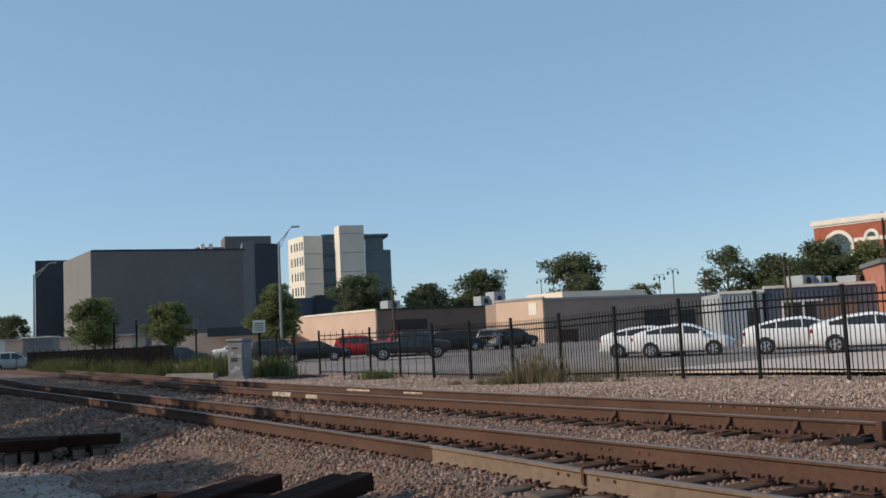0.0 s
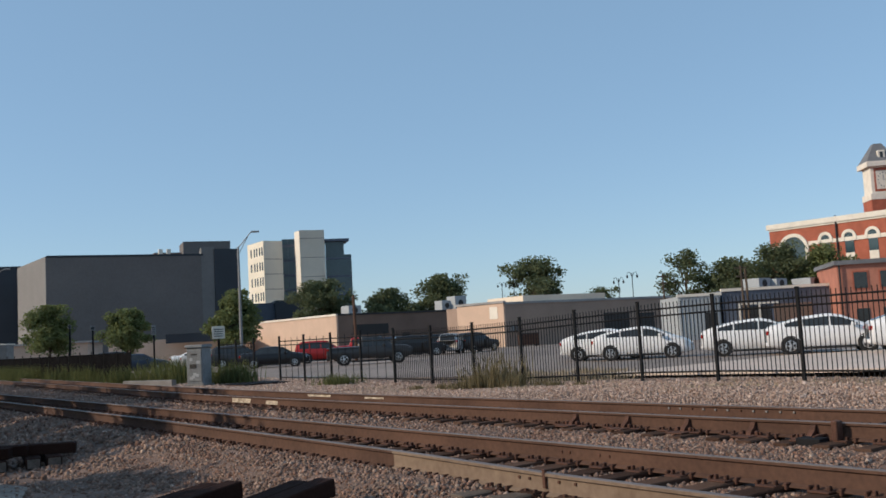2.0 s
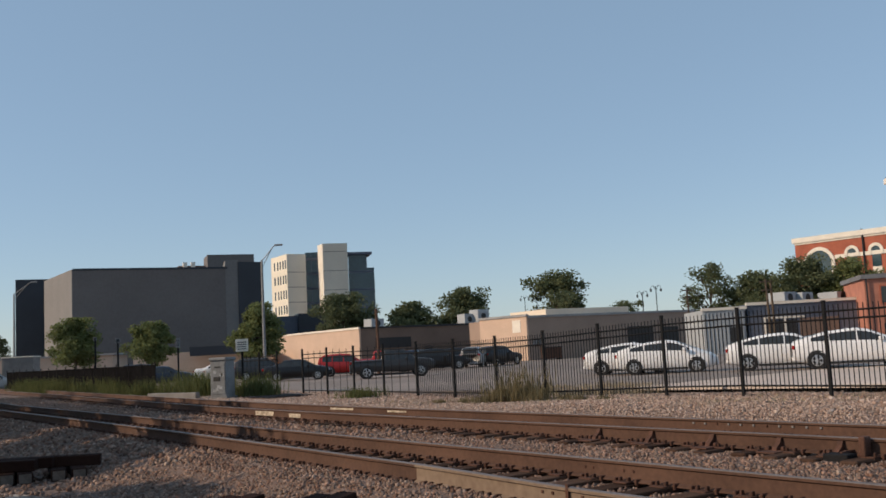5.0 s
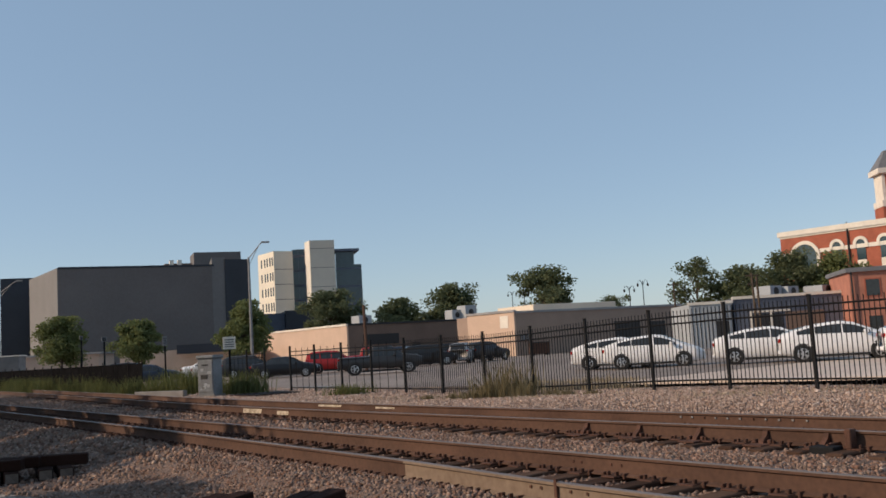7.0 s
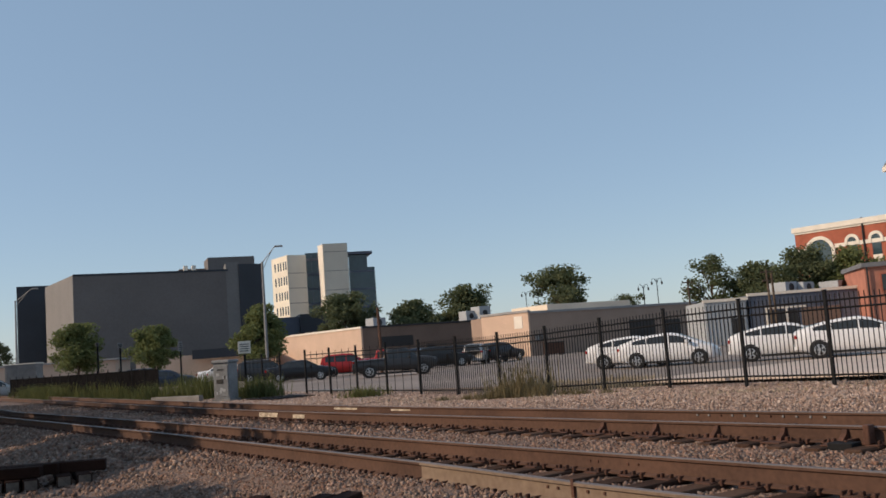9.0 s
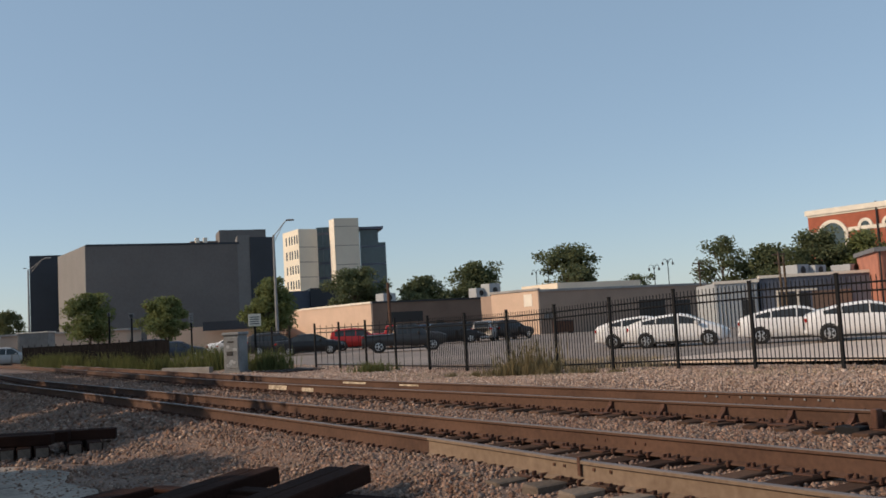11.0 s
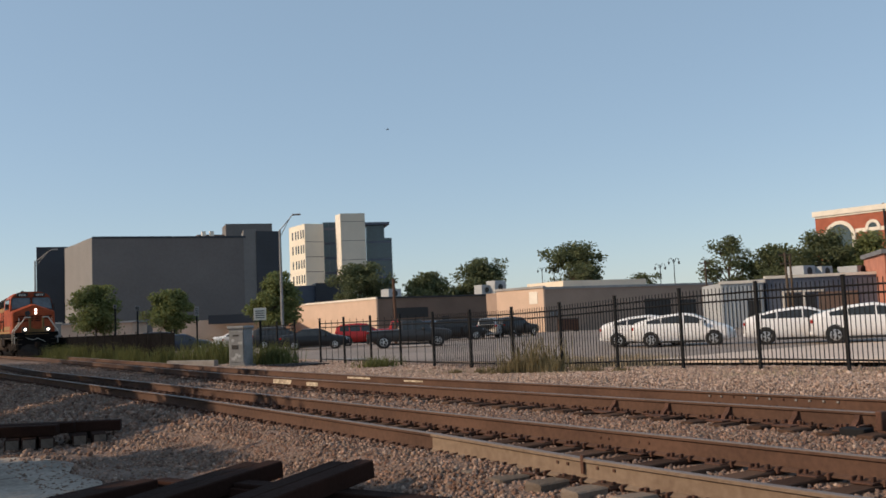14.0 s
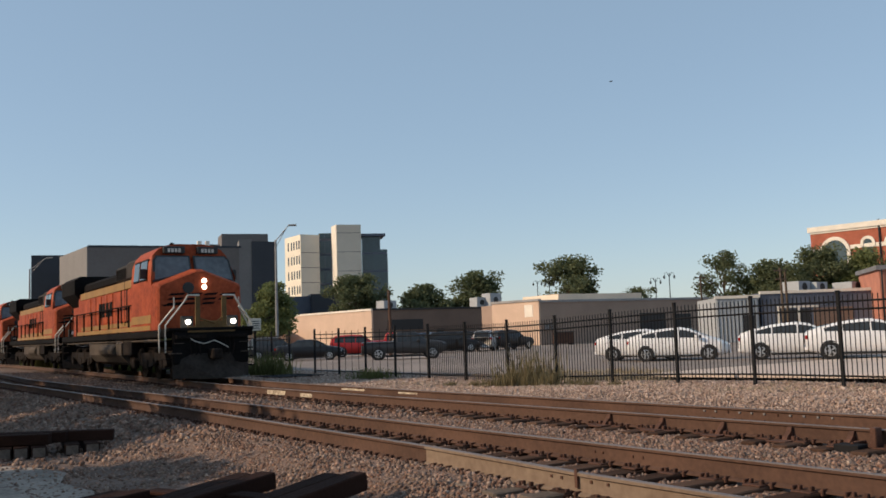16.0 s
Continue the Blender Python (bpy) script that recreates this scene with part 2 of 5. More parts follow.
def ground_z(t, n):
    """The height of the ground: ballast bed, shoulders, the stony bank along the fence, flat land."""
    t, n = np.asarray(t, float), np.asarray(n, float)
    m = n - bends(t)
    near = -0.52 + 0.262 * step(4.0, 6.2, m)
    z = near - 0.05 * step(13.2, 15.0, m)
    bank = 0.205 * step(13.6, 16.0, m) * (1 - step(19.5, 21.5, m)) * step(-24, -13, t)
    z = z + bank
    q = n - 0.033 * np.clip(-4 - t, 0, 37) - TRACK_NEAR
    z = z + 0.075 * step(-2.0, -1.35, q) * (1 - step(-0.88, -0.80, q)) * (1 - step(-7.9, -6.7, t)) * step(-41, -38, t)
    far = step(21, 26, m)
    return z * (1 - far) + (-0.33 + 0.013 * np.clip(t + 31, 0, 25)) * far


def lot_z(t):
    return -0.285 + 0.013 * min(max(t + 31, 0), 25)


def stand(x, y):
    """The height of the car park at a place."""
    return lot_z(x * TU.x + y * TU.y)


def fence_n(t):
    return 18.25 + 0.055 * (-11.2 - t)

# ---- ground ----
def axis_steps(lo, hi, near_lo, near_hi, d):
    mid = list(np.arange(near_lo, near_hi + 1e-6, d))
    out, s, p = [], d, near_hi
    while p < hi:
        s *= 1.35
        p = min(p + s, hi)
        out.append(p)
    pre, s, p = [], d, near_lo
    while p > lo:
        s *= 1.35
        p = max(p - s, lo)
        pre.append(p)
    return np.array(pre[::-1] + mid + out)


def build_ground():
    ts, ns = axis_steps(-3500, 3500, -60, 10, 0.4), axis_steps(-3500, 3500, -4, 27, 0.4)
    tt, nn = np.meshgrid(ts, ns, indexing="ij")
    zz = ground_z(tt, nn) + np.where((nn < 20) & (tt > -60) & (tt < 10), np.random.uniform(-0.015, 0.015, tt.shape), 0)
    vs = np.stack([TU.x * tt + TN.x * nn, TU.y * tt + TN.y * nn, zz], -1).reshape(-1, 3)
    w = len(ns)
    fs = [(i * w + j, (i + 1) * w + j, (i + 1) * w + j + 1, i * w + j + 1) for i in range(len(ts) - 1) for j in range(w - 1)]
    g = raw("ground", vs.tolist(), fs, M_GROUND)
    tagged(g, "dusty pinkish gravel and dirt ground beside the tracks", "ground", kind="structure")


def build_lot():
    for cuts, m, label in (((-140, -31, -20.5), M_TAR, "worn grey asphalt of the car park"),
                           ((-20.47, -6, 40), M_ASPHALT, "pale worn concrete under the white cars")):
        bm = bmesh.new()
        rows = [[bm.verts.new((t, n, lot_z(t))) for n in (21.8, 120)] for t in cuts]
        low = [[bm.verts.new((v.co.x, v.co.y, v.co.z - 0.08)) for v in r] for r in rows]
        for i in range(2):
            bm.faces.new((rows[i][0], rows[i + 1][0], rows[i + 1][1], rows[i][1]))
            for k in (0, 1):
                bm.faces.new((rows[i][k], low[i][k], low[i + 1][k], rows[i + 1][k]))
        ob = part("pavement", bm, m)
        ob.matrix_basis = pose(0, 0, 0, 0, 0, HEAD)
        tagged(ob, label, "pavement", kind="structure")


# ---- tracks ----
RAIL = [(-0.07, -0.212), (0.07, -0.212), (0.07, -0.198), (0.012, -0.176), (0.009, -0.045), (0.036, -0.034), (0.037, -0.008), (0.028, 0.0),
        (-0.028, 0.0), (-0.037, -0.008), (-0.036, -0.034), (-0.009, -0.045), (-0.012, -0.176), (-0.07, -0.198)]


def cant(t, centre, off):
    """The near rail of the near track lies a little low before the joint and high along the bend."""
    return float(np.interp(t, (-40, -18, -9, -6.5), (0.05, 0.05, 0.01, -0.028))) if centre == TRACK_NEAR and off < 0 else 0.0


def build_rail(parent, centre, off, material, label):
    ts = np.concatenate([np.arange(30, -60, -0.7), np.arange(-60, -420, -6.0)])
    vs, fs, mi, k = [], [], [], len(RAIL)
    for i, t in enumerate(ts):
        a = radians(turn(t))
        for y, z in RAIL:
            o = off + y
            vs.append((t - math.sin(a) * o, centre + bow(t, centre) + math.cos(a) * o, z + cant(t, centre, off)))
        if i:
            for j in range(k):
                j2 = (j + 1) % k
                fs.append(((i - 1) * k + j, (i - 1) * k + j2, i * k + j2, i * k + j))
                # The near rail darkens past t=-9.8: shade there is put into its colour.
                mi.append(1 if j in (6, 7, 8) else (2 if t < -9.8 else 0))
    ob = raw("rail", vs, fs, material, parent)
    ob.data.materials.append(M_RAILTOP)
    ob.data.materials.append(M_RAILRUST)
    ob.data.polygons.foreach_set("material_index", mi)
    ob["label"] = label
    return ob


def tie_mesh(rng, dusty, split=-0.93):
    """A timber tie; where it lies bare, its near end past the rail is bleached and dusty."""
    bm = bmesh.new()
    box(bm, -0.115, 0.115, split, 1.30, -0.39, -0.212, 0.012)
    n = len(bm.faces)
    box(bm, -0.113, 0.113, -1.30, split - 0.002, -0.39, -0.208, 0.016)
    bm.faces.ensure_lookup_table()
    for f in bm.faces[n:]:
        f.material_index = 1
    for v in bm.verts:
        v.co += Vector([rng.uniform(-0.008, 0.008) for _ in range(3)])
    return mesh_of("tie", bm, [M_TIE, M_TIEDUST if dusty else M_TIE])


def plate_mesh():
    bm = bmesh.new()
    box(bm, -0.10, 0.10, -0.19, 0.19, -0.214, -0.197, 0.004)
    for sx in (-0.06, 0.06):
        for sy in (-0.10, 0.10):
            box(bm, sx - 0.014, sx + 0.014, sy - 0.024, sy + 0.024, -0.20, -0.155, 0.006)
    for sx in (-0.15, 0.15):
        box(bm, sx - 0.015, sx + 0.015, -0.10, 0.10, -0.235, -0.172, 0.008)
    return mesh_of("tie_plate", bm, M_PLATE)


def build_track(name, centre, label, mats):
    tr = thing(name, pose(0, 0, 0, 0, 0, HEAD), label, "railway track", "tracks", "structure")
    for off, m, lb in mats:
        build_rail(tr, centre, off, m, lb)
    rng = random.Random(int(centre * 10))
    ties, bare, plate = [tie_mesh(rng, False) for _ in range(4)], [tie_mesh(rng, True) for _ in range(4)], plate_mesh()
    t = 6.0
    while t > -58:
        a = turn(t)
        piece("tie", rng.choice(bare if centre == TRACK_NEAR and t > -9.6 else ties), tr, pose(t, centre + bow(t, centre) + rng.uniform(-0.06, 0.06), rng.uniform(-0.012, 0.004), 0, 0, a + rng.uniform(-1.2, 1.2)))
        for off in (-0.752, 0.752):
            piece("tie_plate", plate, tr, pose(t, centre + bow(t, centre) + off, cant(t, centre, off), 0, 0, a))
        t -= 0.53
    return tr


def stones(name, area, count, size, label, zoff=-0.01, seed=1, keep=None, material=None):
    """Loose crushed stones, strewn over a stretch of the plan."""
    rs = np.random.RandomState(seed)
    t = rs.uniform(area[0], area[1], count)
    n = rs.uniform(area[2], area[3], count)
    n += bends(t)
    if keep is not None:
        ok = keep(t, n, rs)
        t, n = t[ok], n[ok]
    c = len(t)
    z = ground_z(t, n) + zoff + rs.uniform(-0.3, 0.45, c) * size
    base = np.array([[x, y, w] for w in (-1, 1) for y in (-1, 1) for x in (-1, 1)], float)
    v = base[None] * rs.uniform(0.28, 0.62, (c, 1, 3)) * size * rs.uniform(0.6, 1.25, (c, 1, 1))
    v = v * rs.uniform(0.6, 1.15, (c, 8, 3))
    q = rs.normal(size=(c, 4))
    q /= np.linalg.norm(q, axis=1, keepdims=True)
    w, x, y, zq = q.T
    rm = np.stack([1 - 2 * (y * y + zq * zq), 2 * (x * y - w * zq), 2 * (x * zq + w * y),
                   2 * (x * y + w * zq), 1 - 2 * (x * x + zq * zq), 2 * (y * zq - w * x),
                   2 * (x * zq - w * y), 2 * (y * zq + w * x), 1 - 2 * (x * x + y * y)], -1).reshape(c, 3, 3)
    v = np.einsum("cij,ckj->cki", rm, v)
    v += np.stack([TU.x * t + TN.x * n, TU.y * t + TN.y * n, z], -1)[:, None]
    quads = np.array([(0, 2, 3, 1), (4, 5, 7, 6), (0, 1, 5, 4), (2, 6, 7, 3), (0, 4, 6, 2), (1, 3, 7, 5)])
    fs = (quads[None] + (np.arange(c) * 8)[:, None, None]).reshape(-1, 4)
    me = bpy.data.meshes.new(name)
    me.vertices.add(c * 8)
    me.vertices.foreach_set("co", v.reshape(-1))
    me.loops.add(len(fs) * 4)
    me.loops.foreach_set("vertex_index", fs.reshape(-1))
    me.polygons.add(len(fs))
    me.polygons.foreach_set("loop_start", np.arange(len(fs)) * 4)
    me.update(calc_edges=True)
    me.materials.append(material or M_STONE)
    ob = new(name, me)
    tagged(ob, label, "ballast", kind="stuff")


build_ground()
build_lot()
near_track = build_track("railway_track", TRACK_NEAR, "railway track with pale dusty near rail on timber ties",
            [(-0.752, M_RAILPALE, "pale dusty steel rail, coloured darker along its shaded stretch"), (0.752, M_RAILRUST, "rusty brown steel rail")])
far_track = build_track("railway_track", TRACK_FAR, "rusty railway track beside the fence bank",
            [(-0.752, M_RAILRUST, "rusty brown steel rail"), (0.752, M_RAILRUST, "rusty brown steel rail")])


def rail_details():
    """Joints, bolts, switch braces and old paint on the rails."""
    def on(tr, name, centre, off, t0, t1, n0, n1, z0, z1, m, label="", bev=0.0):
        c = centre + bow((t0 + t1) / 2, centre) + off
        return part(name, box(bmesh.new(), t0, t1, c + n0, c + n1, z0, z1, bev), m, tr, label)
    N, F = TRACK_NEAR, TRACK_FAR
    on(near_track, "rail_joint", N, -0.752, -6.62, -6.585, -0.04, -0.010, -0.17, 0.002, M_PLATE, "open rail joint")
    for t in (-6.98, -6.83, -6.42, -6.2):
        on(near_track, "bolt", N, -0.752, t - 0.014, t + 0.014, -0.022, -0.008, -0.115, -0.088, M_PLATE)
    for t in (-7.95, -7.82, -7.35, -7.2):
        on(near_track, "bolt", N, 0.752, t - 0.014, t + 0.014, -0.022, -0.008, -0.115, -0.088, M_PLATE)
    for k in range(11):
        t = -10.08 + 0.226 * k
        on(far_track, "bolt", F, 0.752, t - 0.016, t + 0.016, -0.03, -0.008, -0.085, -0.058, M_STEEL if k not in (2, 6) else M_PLATE)
    for t in (-10.7, -9.62, -8.52, -7.46, -6.6):
        bm = bmesh.new()
        c = F + bow(t, F) - 0.752
        prism(bm, [(c - 0.012, -0.038), (c - 0.012, -0.197), (c - 0.17, -0.197), (c - 0.15, -0.16), (c - 0.07, -0.10), (c - 0.045, -0.045)], "x", t - 0.035, t + 0.035)
        for q in (-0.11, 0.11):
            box(bm, t + q - 0.025, t + q + 0.025, c - 0.15, c - 0.08, -0.197, -0.145, 0.008)
        part("switch_brace", bm, M_PLATE, far_track, "dark rusty cast switch brace")
        part("brace_plate", box(bmesh.new(), t - 0.14, t + 0.14, c - 0.36, c + 0.3, -0.214, -0.194, 0.004), M_PLATE, far_track)
    c = F - 0.752
    part("switch_rod_box", box(bmesh.new(), -6.62, -6.3, c - 0.42, c - 0.2, -0.27, -0.16, 0.01), M_BLACK, far_track, "black switch rod housing")
    part("switch_lug", box(bmesh.new(), -6.28, -6.2, c - 0.2, c - 0.06, -0.2, 0.03, 0.01), M_PLATE, far_track)
    part("switch_rod", tube(bmesh.new(), [(-6.45, c - 0.3, -0.16), (-6.45, c + 1.7, -0.16)], 0.02, 6), M_PLATE, far_track)
    # old white paint on the webs
    on(far_track, "paint_mark", F, -0.752, -23.55, -22.3, -0.030, -0.008, -0.16, -0.05, M_WHITEPAINT, "peeling white paint on the rail web")
    on(far_track, "paint_mark", F, -0.752, -21.5, -20.9, -0.030, -0.008, -0.16, -0.07, M_WHITEPAINT, "worn white paint on the rail web")
    on(far_track, "paint_mark", F, 0.752, -22.1, -20.75, -0.026, -0.008, -0.10, -0.05, M_WHITEPAINT, "peeling white paint on the rail web")
    on(far_track, "paint_mark", F, 0.752, -19.25, -18.45, -0.026, -0.008, -0.10, -0.06, M_WHITEPAINT, "worn white paint on the rail web")


rail_details()


def clear_of_rails(t, n, rs):
    """Keeps stones off the rails, and thins them on the ties."""
    ok = np.ones(len(t), bool)
    for c in (TRACK_NEAR, TRACK_FAR):
        b = bends(t) if c == TRACK_FAR else np.where(t > -41, 0.033 * np.clip(-4 - t, 0, 37), 1.221 + bends(t) - bend(-41))
        d = n - b - c
        for o in (-0.752, 0.752):
            ok &= np.abs(d - o) > 0.12
        on_tie = np.abs(((6.0 - t) / 0.53 + 0.5) % 1 - 0.5) * 0.53 < 0.13
        bare = (np.abs(d) < 1.3) & ~((d < -0.8) & (t < -7.3) & (c == TRACK_NEAR))
        ok &= ~(bare & on_tie & (rs.uniform(0, 1, len(t)) < np.where((c == TRACK_FAR) & (np.abs(d) > 0.9), 0.2, 0.72)))
    return ok


def thinning(t, n, rs):
    """Fewer stones on the trodden dirt at the near side."""
    return (rs.uniform(0, 1, len(t)) < np.where(n < 4.2, 0.35, 1.0)) & clear_of_rails(t, n, rs)


stones("ballast", (-15, 1, 2.6, 13.4), 118000, 0.039, "loose pinkish grey crushed stone ballast between the rails", seed=2, keep=thinning)
stones("ballast", (-62, -15, 2.6, 14.0), 88000, 0.066, "loose grey crushed stone ballast along the curving tracks", seed=3, keep=thinning)
stones("bank_stones", (-26, -3, 13.4, 19.6), 66000, 0.033, "pale tan stones of the bank below the fence", seed=4, zoff=0.0, material=M_BANK)
stones("bank_stones", (-46, -26, 14.0, 19.6), 18000, 0.062, "scattered grey stones on the dirt below the fence", seed=5, zoff=0.0, material=M_BANK)


# ---- the picket fence ----
def dust_patch():
    rng = random.Random(3)
    bm = bmesh.new()
    ring = []
    for k in range(28):
        a = 2 * math.pi * k / 28
        ring.append((-13.4 + 4.6 * math.cos(a) * rng.uniform(0.8, 1.1), 1.9 + 1.75 * math.sin(a) * rng.uniform(0.75, 1.05)))
    prism(bm, ring, "z", -0.56, -0.507)
    ob = part("dirt_patch", bm, M_DUST)
    ob.matrix_basis = pose(0, 0, 0, 0, 0, HEAD)
    tagged(ob, "pale trodden dust beside the timber pile", "ground", kind="structure")


dust_patch()
stones("bank_stones", (-27, -3, 15.0, 19.4), 1300, 0.062, "larger tan stones on the bank below the fence", seed=9, zoff=0.0, material=M_BANK)


def build_fence():
    fe = thing("fence", pose(0, 0, 0, 0, 0, HEAD), "tall black steel picket fence on a stony bank", "fence", kind="structure")
    bm = bmesh.new()
    box(bm, -0.035, 0.035, -0.035, 0.035, -0.25, 1.93, 0.004)
    box(bm, -0.043, 0.043, -0.043, 0.043, 1.93, 1.955, 0.008)
    post = mesh_of("post", bm, M_BLACK)
    bm = bmesh.new()
    box(bm, -0.008, 0.008, -0.008, 0.008, 0.06, 1.86)
    picket = mesh_of("picket", bm, M_BLACK)
    ts = [-11.2 + 2.35 * k - 0.1 * max(k + 1, 0) for k in range(3, -12, -1)]
    gap = ts[-1] - 2.75
    ts2 = [gap, gap - 2.1, gap - 4.2]

    def base(t):
        return float(ground_z(t, fence_n(t))) + 0.063 * float(step(-24, -13, t))

    def panel(t0, t1, pickets):
        for z in (0.18, 1.55, 1.72):
            b = bmesh.new()
            a0, a1 = Vector((t0, fence_n(t0), base(t0) + z)), Vector((t1, fence_n(t1), base(t1) + z))
            tube(b, [a0, a1], 0.021, 4)
            part("fence_rail", b, M_BLACK, fe)
        for k in range(1, pickets):
            t = t0 + (t1 - t0) * k / pickets
            piece("picket", picket, fe, pose(t, fence_n(t), base(t), 0, 0, 3))
    for t in ts + ts2:
        piece("post", post, fe, pose(t, fence_n(t), base(t), 0, 0, 3))
    for a, b in zip(ts, ts[1:]):
        panel(a, b, 20 if b > -28 else 4)
    for a, b in zip(ts2, ts2[1:]):
        panel(a, b, 4)


build_fence()

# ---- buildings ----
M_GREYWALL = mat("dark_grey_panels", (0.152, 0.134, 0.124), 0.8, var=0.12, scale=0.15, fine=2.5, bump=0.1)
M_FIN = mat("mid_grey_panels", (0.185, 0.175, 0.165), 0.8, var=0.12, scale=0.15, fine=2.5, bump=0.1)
# Paler grey copy for faces turned to the sun; the light is in the colour.
M_GREYLIT = mat("sunlit_grey_wall", (0.20, 0.19, 0.18), 0.85, var=0.12, scale=0.15, fine=2.5, bump=0.1)
M_NAVY = mat("navy_metal_cladding", (0.022, 0.026, 0.035), 0.5, var=0.2, scale=0.2, fine=4, bump=0.1)
M_CREAM = mat("cream_precast_panels", (0.76, 0.69, 0.56), 0.85, var=0.08, scale=0.2, fine=4, bump=0.1)
M_LIFT = mat("light_cream_panels", (0.72, 0.63, 0.50), 0.85, var=0.07, scale=0.2, fine=4, bump=0.1)
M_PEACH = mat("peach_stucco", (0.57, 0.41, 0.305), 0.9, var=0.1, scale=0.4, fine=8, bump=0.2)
# Brown and tan are peach darkened for shaded shop walls; brown serves trim too.
M_BROWN = mat("brown_shade_and_trim", (0.18, 0.122, 0.092), 0.9, var=0.15, scale=0.4, fine=8, bump=0.2)
M_TANSHADE = mat("tan_shade_stucco", (0.33, 0.235, 0.18), 0.9, var=0.12, scale=0.4, fine=8, bump=0.2)
M_BRICK = mat("red_brick", (0.36, 0.105, 0.06), 0.9, var=0.2, scale=0.8, fine=9, bump=0.3)
M_BRICK2 = mat("orange_brick", (0.42, 0.172, 0.115), 0.9, var=0.2, scale=0.8, fine=9, bump=0.3)
M_STONEWHITE = mat("white_stone_trim", (0.74, 0.68, 0.58), 0.8, var=0.1, scale=0.8, fine=9, bump=0.1)
M_WHITEMETAL = mat("white_corrugated_metal", (0.36, 0.38, 0.39), 0.6, var=0.12, scale=0.6, fine=9, bump=0.1)
M_BLUEGREY = mat("blue_grey_metal", (0.10, 0.115, 0.15), 0.6, var=0.15, scale=0.5, fine=9, bump=0.1)
M_TEALGLASS = mat("teal_curtain_glass", (0.03, 0.055, 0.065), 0.12, var=0.25, scale=0.15, fine=2, bump=0.0, spec=0.7)
M_ROOF = mat("grey_roof", (0.30, 0.29, 0.28), 0.8, var=0.2, scale=0.5, fine=8, bump=0.2)
M_SLATE = mat("grey_slate", (0.16, 0.16, 0.165), 0.7, var=0.2, scale=0.8, fine=8, bump=0.2)


def block(parent, name, a, b, depth, z0, z1, material, label="", side=1):
    """A solid block behind the wall line from a to b (plan points), depth metres back."""
    a, b = Vector(a), Vector(b)
    d = (b - a).normalized()
    back = Vector((-d.y, d.x)) * side
    bm = bmesh.new()
    prism(bm, [a, b, b + back * depth, a + back * depth], "z", z0, z1)
    return part(name, bm, material, parent, label)


def on_wall(parent, name, a, b, u0, u1, z0, z1, material, proud=0.06, deep=0.04, label=""):
    """A panel on the wall line a-b, from u0 to u1 metres along it."""
    a, b = Vector(a), Vector(b)
    d = (b - a).normalized()
    out = Vector((d.y, -d.x))
    bm = bmesh.new()
    prism(bm, [a + d * u0 + out * proud, a + d * u1 + out * proud, a + d * u1 - out * deep, a + d * u0 - out * deep], "z", z0, z1)
    return part(name, bm, material, parent, label)


def build_big():
    g = thing("windowless_building", pose(0, 0, 0), "huge windowless dark grey panel building", "building")
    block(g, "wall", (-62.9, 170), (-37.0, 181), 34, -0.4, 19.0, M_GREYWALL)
    # Sunlight on the left end is put into this paler slab.
    block(g, "end_wall", (-75.6, 189.4), (-62.95, 169.95), 0.5, -0.4, 18.95, M_GREYLIT, "end wall coloured paler as the sunlit side")
    block(g, "stair_tower", (-83.5, 194.7), (-77.0, 197), 8, -0.4, 20.0, M_NAVY, "dark navy stair tower")
    # Left side of the stair tower, lightened in colour as if lit.
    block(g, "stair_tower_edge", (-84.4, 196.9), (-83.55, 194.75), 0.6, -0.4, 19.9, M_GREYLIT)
    block(g, "fin", (-37.9, 180.6), (-35.5, 181.2), 12, -0.4, 20.4, M_FIN)
    block(g, "navy_block", (-35.5, 180.9), (-31.3, 183.4), 20, -0.4, 20.0, M_NAVY, "dark navy clad block")
    block(g, "penthouse", (-44.5, 195), (-35.5, 198), 8, 18, 23.2, M_GREYWALL)
    block(g, "roof_plant", (-49.6, 192), (-44.6, 194), 6, 18, 20.9, M_BROWN)
    for x, z in ((-47.8, 20.9), (-46.2, 20.85)):
        block(g, "roof_vent", (x, 188.5), (x + 0.7, 188.8), 0.8, 18, z + 0.3, M_STONEWHITE)
    block(g, "roof_plant", (-56, 186), (-51, 188), 4, 18, 19.7, M_GREYWALL)
    for i in range(6):
        on_wall(g, "coping", (-62.9, 170), (-37.0, 181), 0.1 + i * 4.65, 4.7 + i * 4.65, 18.75, 19.12, M_NAVY, 0.08)
    # street-level strip of low buildings before it
    low = thing("low_building", pose(0, 0, 0), "low tan flat-roofed building with a dark band", "building")
    block(low, "wall", (-40, 130), (-22, 132), 8, -0.4, 2.8, M_PEACH)
    block(low, "fascia", (-32, 128.5), (-22, 129.5), 1.5, 2.2, 3.4, M_NAVY)
    low2 = thing("low_building", pose(0, 0, 0), "long low tan building far down the street", "building")
    block(low2, "wall", (-75, 150), (-50, 152), 10, -0.4, 3.2, M_PEACH)
    block(low2, "roof", (-75.5, 149.6), (-49.5, 151.6), 11, 3.2, 3.5, M_ROOF)


